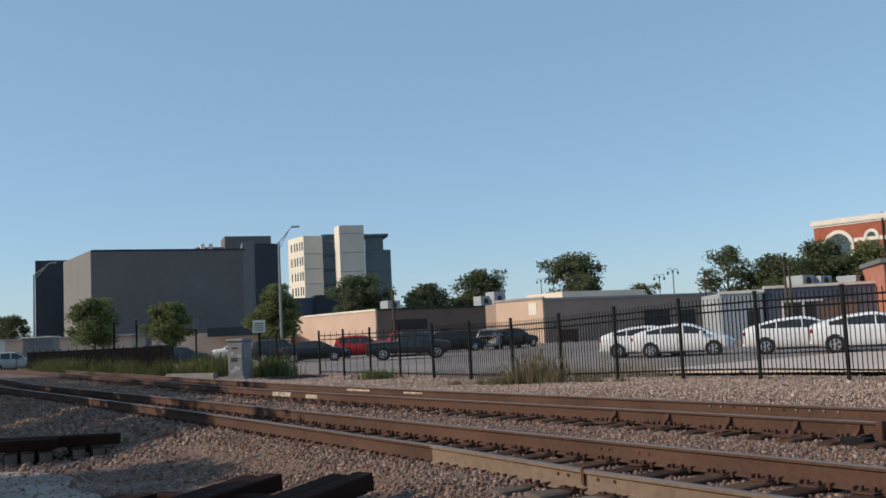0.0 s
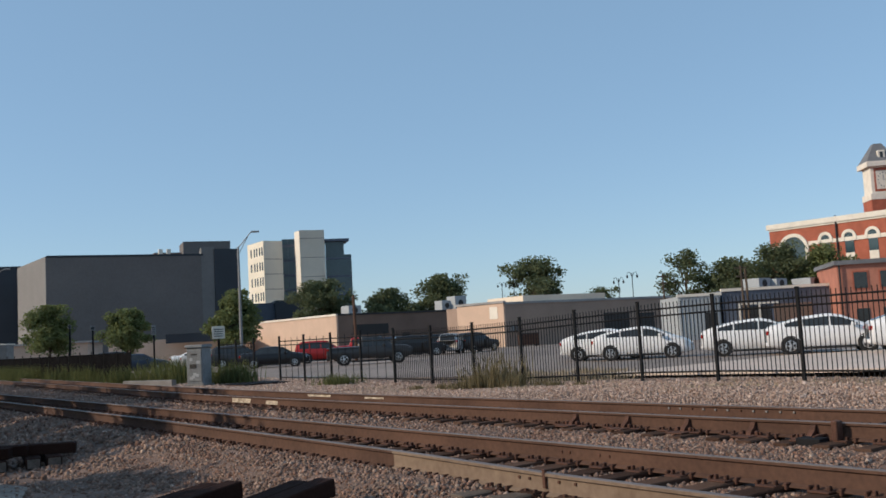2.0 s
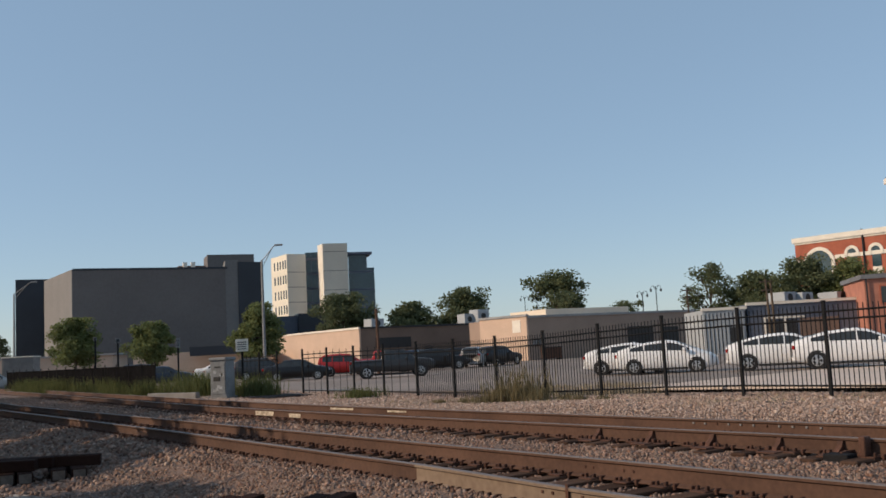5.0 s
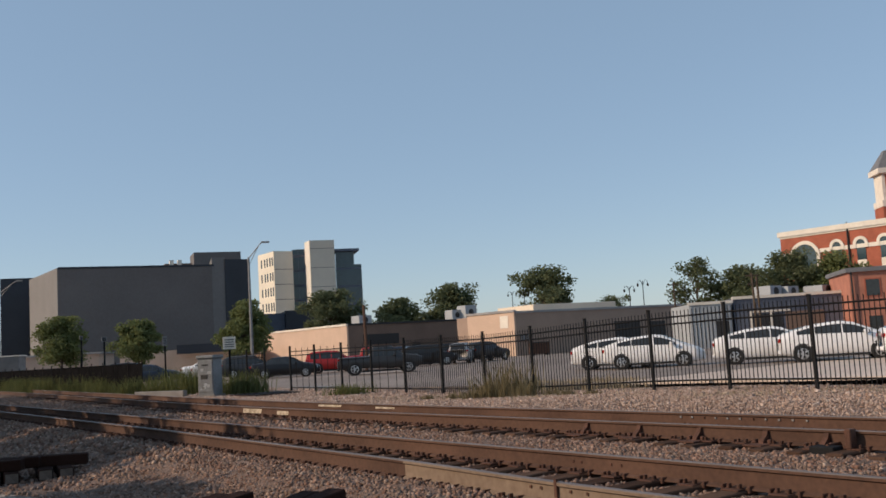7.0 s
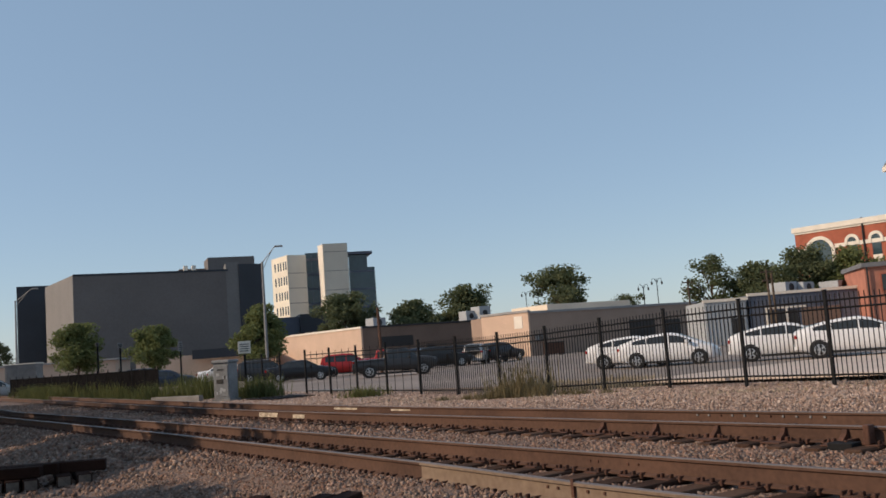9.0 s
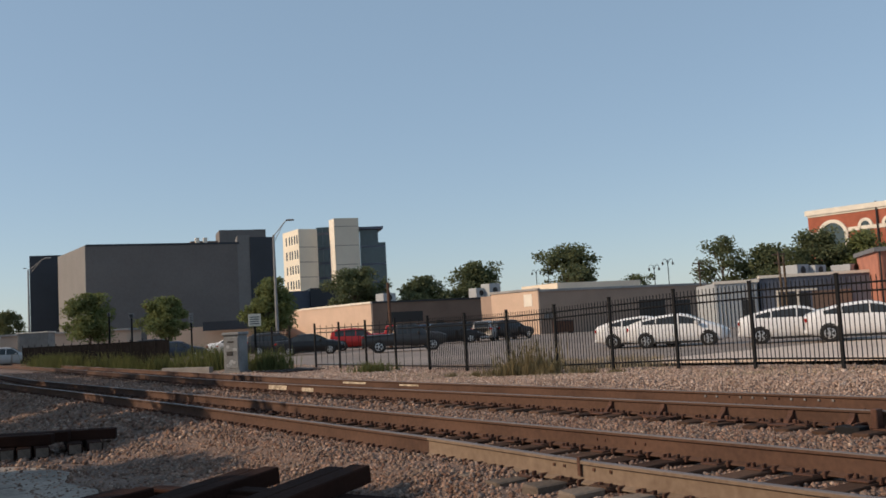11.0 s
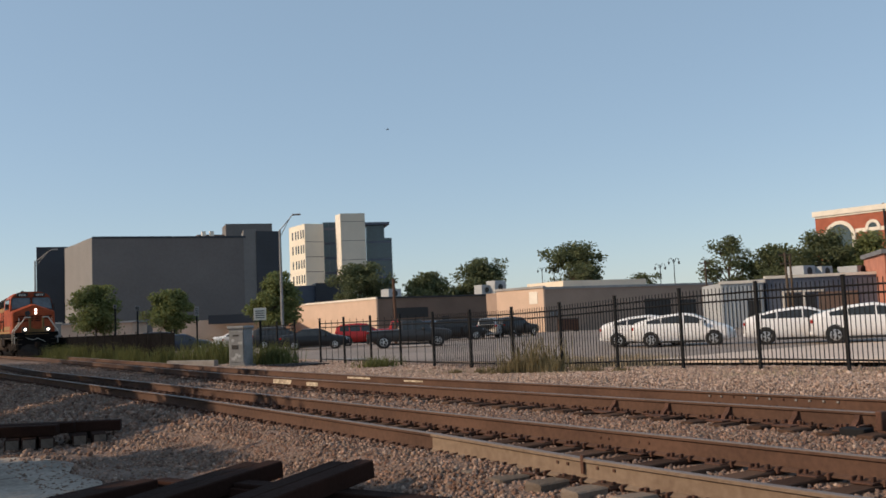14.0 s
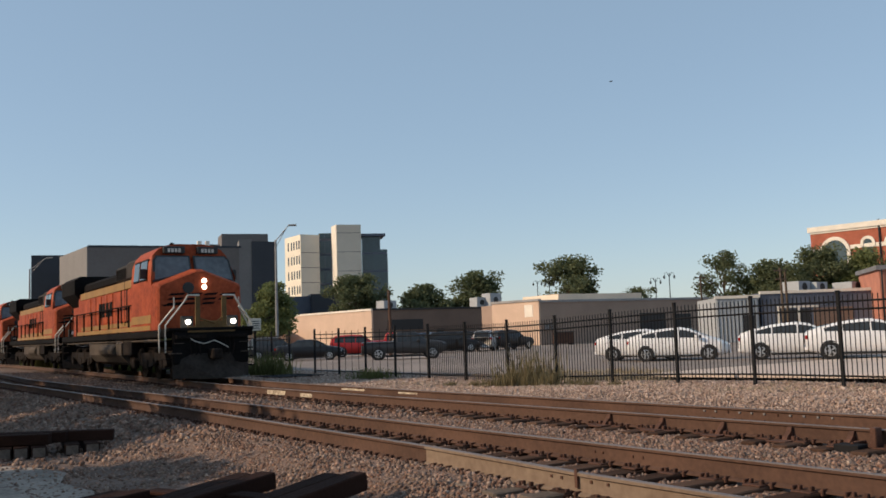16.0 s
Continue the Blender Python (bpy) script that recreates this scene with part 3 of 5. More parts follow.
def build_tower():
    g = thing("office_tower", pose(0, 0, 0), "cream and glass office building several storeys high", "building")
    a, b, c = (-43.3, 268), (-37.4, 258), (-32.8, 261)
    block(g, "lit_wing", a, b, 4.6, -0.4, 29.4, M_CREAM)
    block(g, "front_wing", (-37.35, 257.7), (-32.6, 260.6), 0.3, -0.4, 29.38, M_CREAM)
    L = (Vector(b) - Vector(a)).length
    for fl in range(6):
        z = 5.0 + fl * 4.1
        for u in (2.2, 4.6, 6.4, 8.4, 10.1):
            on_wall(g, "window", a, b, u, u + 0.9, z, z + 2.3, M_GLASS, 0.03, 0.1)
        on_wall(g, "sill_course", a, b, 0.1, L - 0.1, z - 1.15, z - 0.98, M_STONEWHITE, 0.05)
        on_wall(g, "sill_course", (-37.35, 257.7), (-32.6, 260.6), 0.1, 5.4, z - 1.15, z - 1.0, M_BROWN, 0.03)
    block(g, "glass_wing", (-33.0, 262.5), (-28.0, 263), 8, -0.4, 30.0, M_TEALGLASS, "dark teal glazed wing")
    for fl in range(7):
        on_wall(g, "spandrel", (-33.0, 262.5), (-28.0, 263), 0.05, 4.95, 3.2 + fl * 4.1, 3.9 + fl * 4.1, M_BLUEGREY, 0.05)
    for u in (1.6, 3.3):
        on_wall(g, "mullion", (-33.0, 262.5), (-28.0, 263), u, u + 0.12, 0, 29.8, M_BLUEGREY, 0.12)
    block(g, "lift_tower", (-27.4, 256.5), (-20.9, 258.2), 6, -0.4, 31.6, M_LIFT, "tall cream lift tower")
    block(g, "lift_tower_edge", (-29.1, 259.5), (-27.45, 256.55), 0.5, -0.4, 31.5, M_STONEWHITE)
    for fl in range(5):
        on_wall(g, "joint", (-27.4, 256.5), (-20.9, 258.2), 0.1, 6.6, 8.5 + fl * 5.2, 8.62 + fl * 5.2, M_BROWN, 0.02)
    block(g, "corner_glass", (-20.9, 260.5), (-14.0, 262), 9, -0.4, 24.9, M_TEALGLASS, "dark teal glazed corner")
    block(g, "upper_glass", (-20.9, 261.5), (-16.0, 262.5), 8, 24.9, 28.6, M_TEALGLASS)
    for fl in range(5):
        on_wall(g, "spandrel", (-20.9, 260.5), (-14.0, 262), 0.05, 7.0, 4.0 + fl * 4.9, 4.5 + fl * 4.9, M_BLUEGREY, 0.05)
    block(g, "roof_slab", (-21.2, 260), (-14.4, 261.4), 10, 28.6, 29.3, M_BLUEGREY)
    low = thing("plant_building", pose(0, 0, 0), "dark blue-grey two-part plant building", "building")
    block(low, "wall", (-31.8, 200), (-26.9, 201), 8, -0.4, 10.0, M_BLUEGREY)
    block(low, "wall", (-26.9, 199.5), (-21, 201), 8, -0.4, 10.4, M_NAVY)


def roof_edge(g, a, b, z, m):
    L = (Vector(b) - Vector(a)).length
    on_wall(g, "roof_edge", a, b, -0.1, L + 0.1, z - 0.12, z + 0.12, m, 0.12, 0.2)


def ac_unit(x, y, z, w, h, label="pale metal air-conditioning unit on a flat roof"):
    g = thing("air_conditioner", pose(x, y, z, 0, 0, 35), label, "air conditioner", "rooftop units")
    bm = bmesh.new()
    box(bm, -w / 2, w / 2, -w / 2, w / 2, 0.12, h, 0.03)
    part("casing", bm, M_WHITEMETAL, g)
    bm = bmesh.new()
    box(bm, -w / 2 + 0.1, w / 2 - 0.1, -w / 2 + 0.1, w / 2 - 0.1, 0, 0.12)
    part("curb", bm, M_TRIM, g)
    bm = bmesh.new()
    lathe(bm, [(w * 0.22, -0.012), (w * 0.22, 0.03), (w * 0.15, 0.035)], "y", 14, (0, -w / 2, h * 0.55))
    part("fan_grille", bm, M_TRIM, g)
    return g


def build_shops():
    g = thing("shop_building", pose(0, 0, 0), "single-storey peach stucco building, its shaded wall coloured brown", "building")
    c1, far1, r1 = (-8.5, 118), (-23.4, 141), (7.5, 127)
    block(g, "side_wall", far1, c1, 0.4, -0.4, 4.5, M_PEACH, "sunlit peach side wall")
    # The front carries its shade in the brown colour.
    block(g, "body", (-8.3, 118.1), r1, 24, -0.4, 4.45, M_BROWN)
    roof_edge(g, far1, c1, 4.5, M_STONEWHITE)
    roof_edge(g, (-8.3, 118.1), r1, 4.5, M_TRIM)
    on_wall(g, "shopfront", (-8.3, 118.1), r1, 2.0, 7.0, 1.9, 3.2, M_TRIM, 0.05)
    on_wall(g, "door", (-8.3, 118.1), r1, 9.0, 10.1, -0.28, 1.9, M_GLASS, 0.04)
    g2 = thing("shop_building", pose(0, 0, 0), "long single-storey building, peach end and side darkened for shade", "building")
    c2, far2, r2 = (10.4, 100), (5.8, 106.4), (30.7, 109)
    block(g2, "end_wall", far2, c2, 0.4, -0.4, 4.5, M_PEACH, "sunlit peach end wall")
    # The long side carries its shade in the tan colour.
    block(g2, "body", (10.6, 100.1), r2, 14, -0.4, 4.28, M_TANSHADE)
    block(g2, "upper_block", (13.5, 108), (24, 113), 8, 4.2, 5.3, M_LIFT)
    roof_edge(g2, far2, c2, 4.45, M_ROOF)
    roof_edge(g2, (10.6, 100.1), r2, 4.3, M_ROOF)
    on_wall(g2, "sign", far2, c2, 5.6, 6.9, 2.7, 4.0, M_STONEWHITE, 0.04)
    for u in (1.2, 1.9):
        on_wall(g2, "meter_box", (10.6, 100.1), r2, u - 0.8, u - 0.3, 1.2, 1.9, M_STEEL, 0.2)
    on_wall(g2, "shutter", (10.6, 100.1), r2, 12.5, 16.0, -0.28, 2.8, M_TRIM, 0.05)
    on_wall(g2, "shutter", (10.6, 100.1), r2, 17.0, 19.5, -0.28, 2.6, M_TRIM, 0.05)
    ac_unit(5.2, 128, 4.4, 1.7, 1.5)
    ac_unit(7.0, 128, 4.4, 1.9, 2.0)
    ac_unit(-6.9, 123, 4.4, 1.9, 1.3)
    # white metal shed and blue-grey workshop
    g3 = thing("metal_shed", pose(0, 0, 0), "white ribbed metal shed with a dark doorway", "shed")
    a3, b3 = (23.2, 79.9), (26.7, 79.5)
    block(g3, "wall", a3, b3, 10, -0.4, 3.48, M_WHITEMETAL)
    for k in range(11):
        on_wall(g3, "rib", a3, b3, 0.1 + k * 0.31, 0.19 + k * 0.31, -0.25, 3.36, M_WHITEMETAL, 0.05)
    on_wall(g3, "doorway", a3, b3, 2.2, 3.1, -0.25, 1.95, M_TRIM, 0.07)
    roof_edge(g3, a3, b3, 3.5, M_STONEWHITE)
    g4 = thing("workshop", pose(0, 0, 0), "blue-grey ribbed metal workshop with an open dark bay", "building")
    a4, b4 = (26.9, 79.6), (36.6, 78.6)
    block(g4, "wall", a4, b4, 12, -0.4, 3.75, M_BLUEGREY)
    for k in range(25):
        on_wall(g4, "rib", a4, b4, 0.1 + k * 0.30, 0.16 + k * 0.30, 2.55, 3.6, M_BLUEGREY, 0.04)
    roof_edge(g4, a4, b4, 3.78, M_STONEWHITE)
    on_wall(g4, "bay", a4, b4, 1.6, 3.9, -0.25, 2.3, M_TRIM, 0.05)
    on_wall(g4, "bay", a4, b4, 4.2, 7.4, -0.25, 2.4, M_BROWN, 0.05)
    for u in (1.3, 2.9):
        on_wall(g4, "door_frame", a4, b4, u, u + 0.18, -0.25, 2.45, M_STONEWHITE, 0.12)
    on_wall(g4, "lintel", a4, b4, 1.3, 4.6, 2.45, 2.6, M_STONEWHITE, 0.12)
    ac_unit(31.6, 84, 3.7, 1.7, 1.1)
    ac_unit(33.4, 84.5, 3.7, 1.6, 1.0)
    ac_unit(36.2, 84, 3.7, 1.9, 0.9)
    # small orange brick house
    g5 = thing("brick_house", pose(0, 0, 0), "small orange brick building with a flat grey roof", "building")
    a5, b5 = (34.85, 75), (44.3, 72.6)
    block(g5, "wall", a5, b5, 9, -0.4, 5.15, M_BRICK2)
    block(g5, "roof", (34.55, 74.8), (44.6, 72.2), 9.6, 5.15, 5.5, M_SLATE)
    for u in (1.2, 3.2, 5.6):
        on_wall(g5, "window_frame", a5, b5, u - 0.1, u + 1.1, 3.1, 4.6, M_BRICK, 0.05)
        on_wall(g5, "window", a5, b5, u, u + 1.0, 3.2, 4.5, M_GLASS, 0.07)
        on_wall(g5, "window", a5, b5, u, u + 1.0, 0.3, 1.6, M_GLASS, 0.04)
    bm = bmesh.new()
    tube(bm, [(34.95, 74.8, 5.2), (34.95, 74.8, -0.3)], 0.07, 6)
    part("downpipe", bm, M_TRIM, g5)
    bm = bmesh.new()
    box(bm, 0, 1.9, 0, 1.2, 0.15, 1.25, 0.04)
    d = thing("dumpster", pose(11.6, 96, stand(11.6, 96), 0, 0, 10), "dark brown metal dumpster against the brown wall", "dumpster")
    part("bin", bm, M_PLATE, d)
    bm = bmesh.new()
    box(bm, -0.05, 1.95, -0.05, 1.25, 1.25, 1.33, 0.02)
    part("lid", bm, M_TRIM, d)
    for px in (0.1, 1.6):
        bm = bmesh.new()
        box(bm, px, px + 0.2, 0.05, 1.15, 0, 0.16)
        part("skid", bm, M_TRIM, d)


def arch_panel(g, a, b, u, w, z0, zs, name, material, proud, seg=14, ring=0.0):
    """A round-headed panel, or with ring an arched band round it, on the wall line a-b."""
    a, b = Vector(a), Vector(b)
    d = (b - a).normalized()
    out = Vector((d.y, -d.x))
    r = w / 2
    inner = [(u - r, z0)] + [(u - r * math.cos(math.pi * k / seg), zs + r * math.sin(math.pi * k / seg)) for k in range(seg + 1)] + [(u + r, z0)]
    bm = bmesh.new()

    def p3(q, o):
        v = a + d * q[0] + out * o
        return bm.verts.new((v.x, v.y, q[1]))
    if not ring:
        fr = [p3(q, proud) for q in inner]
        bk = [p3(q, -0.05) for q in inner]
        bm.faces.new(fr)
        for i in range(len(fr)):
            j = (i + 1) % len(fr)
            bm.faces.new((fr[i], bk[i], bk[j], fr[j]))
    else:
        R2 = r + ring
        outer = [(u - R2, z0)] + [(u - R2 * math.cos(math.pi * k / seg), zs + R2 * math.sin(math.pi * k / seg)) for k in range(seg + 1)] + [(u + R2, z0)]
        rows = [[p3(q, o) for q in pts] for pts, o in ((inner, -0.05), (inner, proud), (outer, proud), (outer, -0.05))]
        for p, q in zip(rows, rows[1:]):
            for i in range(len(p) - 1):
                bm.faces.new((p[i], p[i + 1], q[i + 1], q[i]))
    bmesh.ops.recalc_face_normals(bm, faces=bm.faces)
    return part(name, bm, material, g)


def build_hall():
    g = thing("clock_tower_hall", pose(0, 0, 0), "red brick hall with white arches and a clock tower", "building")
    a, b = (59.2, 150), (76.0, 129)
    block(g, "wall", a, b, 20, -0.4, 15.2, M_BRICK)
    L = (Vector(b) - Vector(a)).length
    on_wall(g, "cornice", a, b, -0.3, L, 15.2, 16.0, M_STONEWHITE, 0.35, 0.4)
    on_wall(g, "cornice", a, b, 0, L, 14.9, 15.2, M_STONEWHITE, 0.15, 0.0)
    on_wall(g, "string_course", a, b, 0, 1.5, 11.9, 12.5, M_STONEWHITE, 0.12)
    on_wall(g, "string_course", a, b, 6.5, L, 12.1, 12.7, M_STONEWHITE, 0.12)
    arch_panel(g, a, b, 4.0, 3.9, 6.0, 11.7, "window", M_TEALGLASS, 0.05)
    arch_panel(g, a, b, 4.0, 3.9, 9.0, 11.7, "arch", M_STONEWHITE, 0.2, ring=0.55)
    for u in (9.3, 13.0, 16.6, 20.2, 23.8):
        arch_panel(g, a, b, u, 1.4, 10.3, 12.7, "window", M_TEALGLASS, 0.05)
        arch_panel(g, a, b, u, 1.4, 12.1, 12.7, "arch", M_STONEWHITE, 0.2, ring=0.45)
        on_wall(g, "panel", a, b, u - 0.7, u + 0.7, 8.3, 10.3, M_STONEWHITE, 0.08)
    k = Vector(a) + (Vector(b) - Vector(a)).normalized() * 11.2
    bm = bmesh.new()
    tube(bm, [(k.x - 0.15, k.y - 0.1, 16.15), (k.x - 0.15, k.y - 0.1, 2)], 0.14, 6)
    part("downpipe", bm, M_TRIM, g)
    t = part("clock_tower", box(bmesh.new(), 0, 6.2, 0, 6.2, 15, 20.3), M_BRICK, g)
    t.matrix_basis = pose(80.6, 158, 0, 0, 0, -9) @ Matrix.Diagonal((0.74, 0.74, 1, 1))
    for z0, z1, o, m, nm in ((20.3, 21.4, 0.1, M_STONEWHITE, "ledge"), (21.4, 26.0, -0.35, M_STONEWHITE, "clock_stage"), (26.0, 26.9, 0.55, M_STONEWHITE, "cornice")):
        part(nm, box(bmesh.new(), -o, 6.2 + o, -o, 6.2 + o, z0, z1, 0.05), m, t)
    part("clock_panel", box(bmesh.new(), 1.1, 5.1, 0.28, 0.36, 21.7, 25.8), M_BRICK, t)
    face = part("clock_face", box(bmesh.new(), 1.5, 4.7, 0.22, 0.30, 22.1, 25.3), M_STONEWHITE, t, "white square clock face")
    bm = bmesh.new()
    for k in range(12):
        an = k * math.pi / 6
        box(bm, 3.1 + 1.2 * math.cos(an) - 0.1, 3.1 + 1.2 * math.cos(an) + 0.1, 0.18, 0.23, 23.7 + 1.2 * math.sin(an) - 0.1, 23.7 + 1.2 * math.sin(an) + 0.1)
    box(bm, 3.05, 3.15, 0.18, 0.23, 23.7, 24.6)
    box(bm, 3.1, 3.8, 0.18, 0.23, 23.65, 23.75)
    part("clock_marks", bm, M_SLATE, t)
    bm = bmesh.new()
    lo = [bm.verts.new(p) for p in ((-0.4, -0.4, 26.9), (6.6, -0.4, 26.9), (6.6, 6.6, 26.9), (-0.4, 6.6, 26.9))]
    hi = [bm.verts.new(p) for p in ((2.2, 2.2, 30.2), (4.0, 2.2, 30.2), (4.0, 4.0, 30.2), (2.2, 4.0, 30.2))]
    bm.faces.new(hi)
    for i in range(4):
        bm.faces.new((lo[i], lo[(i + 1) % 4], hi[(i + 1) % 4], hi[i]))
    part("roof", bm, M_SLATE, t)
    part("dormer", box(bmesh.new(), 2.3, 3.9, 0.1, 2.0, 27.2, 28.8, 0.05), M_STONEWHITE, t)
    part("dormer_window", box(bmesh.new(), 2.75, 3.45, 0.06, 0.2, 27.5, 28.5), M_GLASS, t)


build_big()
build_tower()
build_shops()
build_hall()


# ---- trees ----
def tree(name, x, y, z, h, w, seed, label, leaf=0.32, count=2600, material=None, clear=0.25):
    """A trunk with forking limbs; leaves sit in flattened sprays round the limbs' ends, with gaps between."""
    rng = random.Random(seed)
    g = thing(name, pose(x, y, z), label, "tree", "trees")
    bm = bmesh.new()
    lean = Vector((rng.uniform(-0.05, 0.05) * h, rng.uniform(-0.05, 0.05) * h, 0))
    tube(bm, [(0, 0, -0.1), lean * 0.3 + Vector((0, 0, h * clear)), lean + Vector((0, 0, h * 0.7))], 0.024 * h, 7, 0.006 * h)
    sprays = []
    for k in range(15):
        an = 2.4 * k + rng.uniform(-0.5, 0.5)
        f = (k + 0.5) / 15
        zc = h * (clear + 0.10 + (0.84 - clear) * f)
        wide = math.sin(math.pi * min(1.0, 0.22 + 0.80 * f)) ** 0.7
        rr = wide * rng.uniform(0.45, 1.0) * w * 0.33
        c = Vector((math.cos(an) * rr, math.sin(an) * rr, min(zc + rng.uniform(-0.05, 0.05) * h, 0.93 * h)))
        root = Vector((0, 0, h * clear + (c.z - h * clear) * 0.45)) + lean * 0.5
        tube(bm, [root, root.lerp(c, 0.5) + Vector((0, 0, 0.04 * h)), c], 0.009 * h, 5, 0.003 * h)
        for q in range(4):
            e = c + Vector((rng.gauss(0, 0.085) * w, rng.gauss(0, 0.085) * w, rng.gauss(0, 0.045) * h))
            tube(bm, [root.lerp(c, 0.7), e], 0.004 * h, 4, 0.002 * h)
            sprays.append((e, rng.uniform(0.09, 0.15) * w))
        sprays.append((c, rng.uniform(0.13, 0.20) * w))
    part("trunk", bm, M_BARK, g)
    vs, fs = [], []
    size = leaf * 0.85
    for i in range(int(count * 2.6)):
        c, r = sprays[rng.randrange(len(sprays))]
        v = Vector((rng.gauss(0, 1), rng.gauss(0, 1), rng.gauss(0, 1))).normalized() * r * rng.uniform(0.35, 1.15)
        v.z *= 0.75
        p = c + v
        if p.z < h * clear * 0.8 or p.z > h * 1.02:
            continue
        a = Vector((rng.gauss(0, 1), rng.gauss(0, 1), rng.gauss(0, 0.5))).normalized() * size * 0.8 * rng.uniform(0.5, 1.3)
        b = a.cross(Vector((rng.gauss(0, 1), rng.gauss(0, 1), rng.gauss(0, 1)))).normalized() * size * rng.uniform(0.35, 0.7)
        k = len(vs)
        vs += [p - a, p + b, p + a, p - b]
        fs.append((k, k + 1, k + 2, k + 3))
    raw("crown", vs, fs, material or M_LEAF, g)
    return g


GREY = "bushy dark green tree behind the low buildings"
tree("tree", -40.3, 110, -0.4, 7.4, 7.4, 1, "small green street tree before the windowless building", 0.24, 3800, clear=0.24)
tree("tree", -31.8, 110, -0.4, 6.6, 6.2, 2, "small green street tree before the windowless building", 0.24, 3600, clear=0.24)
tree("tree", -15.6, 88, -0.4, 6.8, 6.0, 3, "green street tree beside the street lamp", 0.22, 4200, clear=0.24)
tree("tree", -13.0, 150, -0.4, 11.2, 11.2, 4, GREY, 0.34, 4200, M_LEAFDARK)
tree("tree", -2.8, 155, -0.4, 9.6, 11, 5, GREY, 0.34, 4000, M_LEAFDARK)
tree("tree", 6.6, 160, -0.4, 11.8, 11.5, 6, GREY, 0.36, 4200, M_LEAFDARK)
tree("tree", 20.8, 150, -0.4, 13.2, 12.0, 7, "tall broad green tree behind the brown building", 0.36, 4200, M_LEAFDARK)
tree("tree", 34.2, 165, -0.4, 8.6, 8, 8, GREY, 0.34, 1400, M_LEAFDARK)
tree("tree", 43.5, 145, -0.4, 12.8, 10, 9, "ragged green tree with bare limbs", 0.32, 1700, M_LEAFDARK)
tree("tree", 50.0, 143, -0.4, 11, 12, 10, GREY, 0.34, 4000, M_LEAFDARK)
tree("tree", 55.5, 138, -0.4, 12.6, 12, 11, GREY, 0.34, 4200, M_LEAFDARK)
tree("tree", 61.5, 136, -0.4, 12, 12, 12, GREY, 0.34, 2800, M_LEAF)
tree("tree", 75.0, 136, -0.4, 12.0, 9, 15, GREY, 0.34, 2600, M_LEAF)
tree("tree", -91, 200, -0.4, 9.6, 10, 13, "green tree far down the line", 0.36, 2200, M_LEAFDARK)
tree("tree", -100, 205, -0.4, 8.0, 10, 14, "green tree far down the line", 0.36, 2200, M_LEAFDARK)
# unseen trees on the near side, left of the view, added to shade the tracks
for k, (st, sn, sh) in enumerate(((-24, -6.0, 8.2), (-29, -7.0, 9.0), (-34.5, -6.5, 9.5), (-39, -7.0, 11.5), (-44, -7.5, 12), (-49.5, -7.5, 12), (-55, -8.0, 12.5), (-61, -8, 13), (-67, -8, 13), (-74, -8, 13), (-11.8, -2.6, 4.4), (-18.0, -6.0, 6.2))):
    tree("tree", *xy(st, sn)[:2], -0.5, sh, sh * 1.05, 40 + k, "leafy green tree on the near side of the line", 0.26, 3800, M_LEAF, clear=0.12)

# ---- vehicles ----
def lerp_st(st, x):
    for a, b in zip(st, st[1:]):
        if a[0] <= x <= b[0]:
            k = (x - a[0]) / (b[0] - a[0])
            return [p + (q - p) * k for p, q in zip(a, b)]
    return st[0] if x < st[0][0] else st[-1]


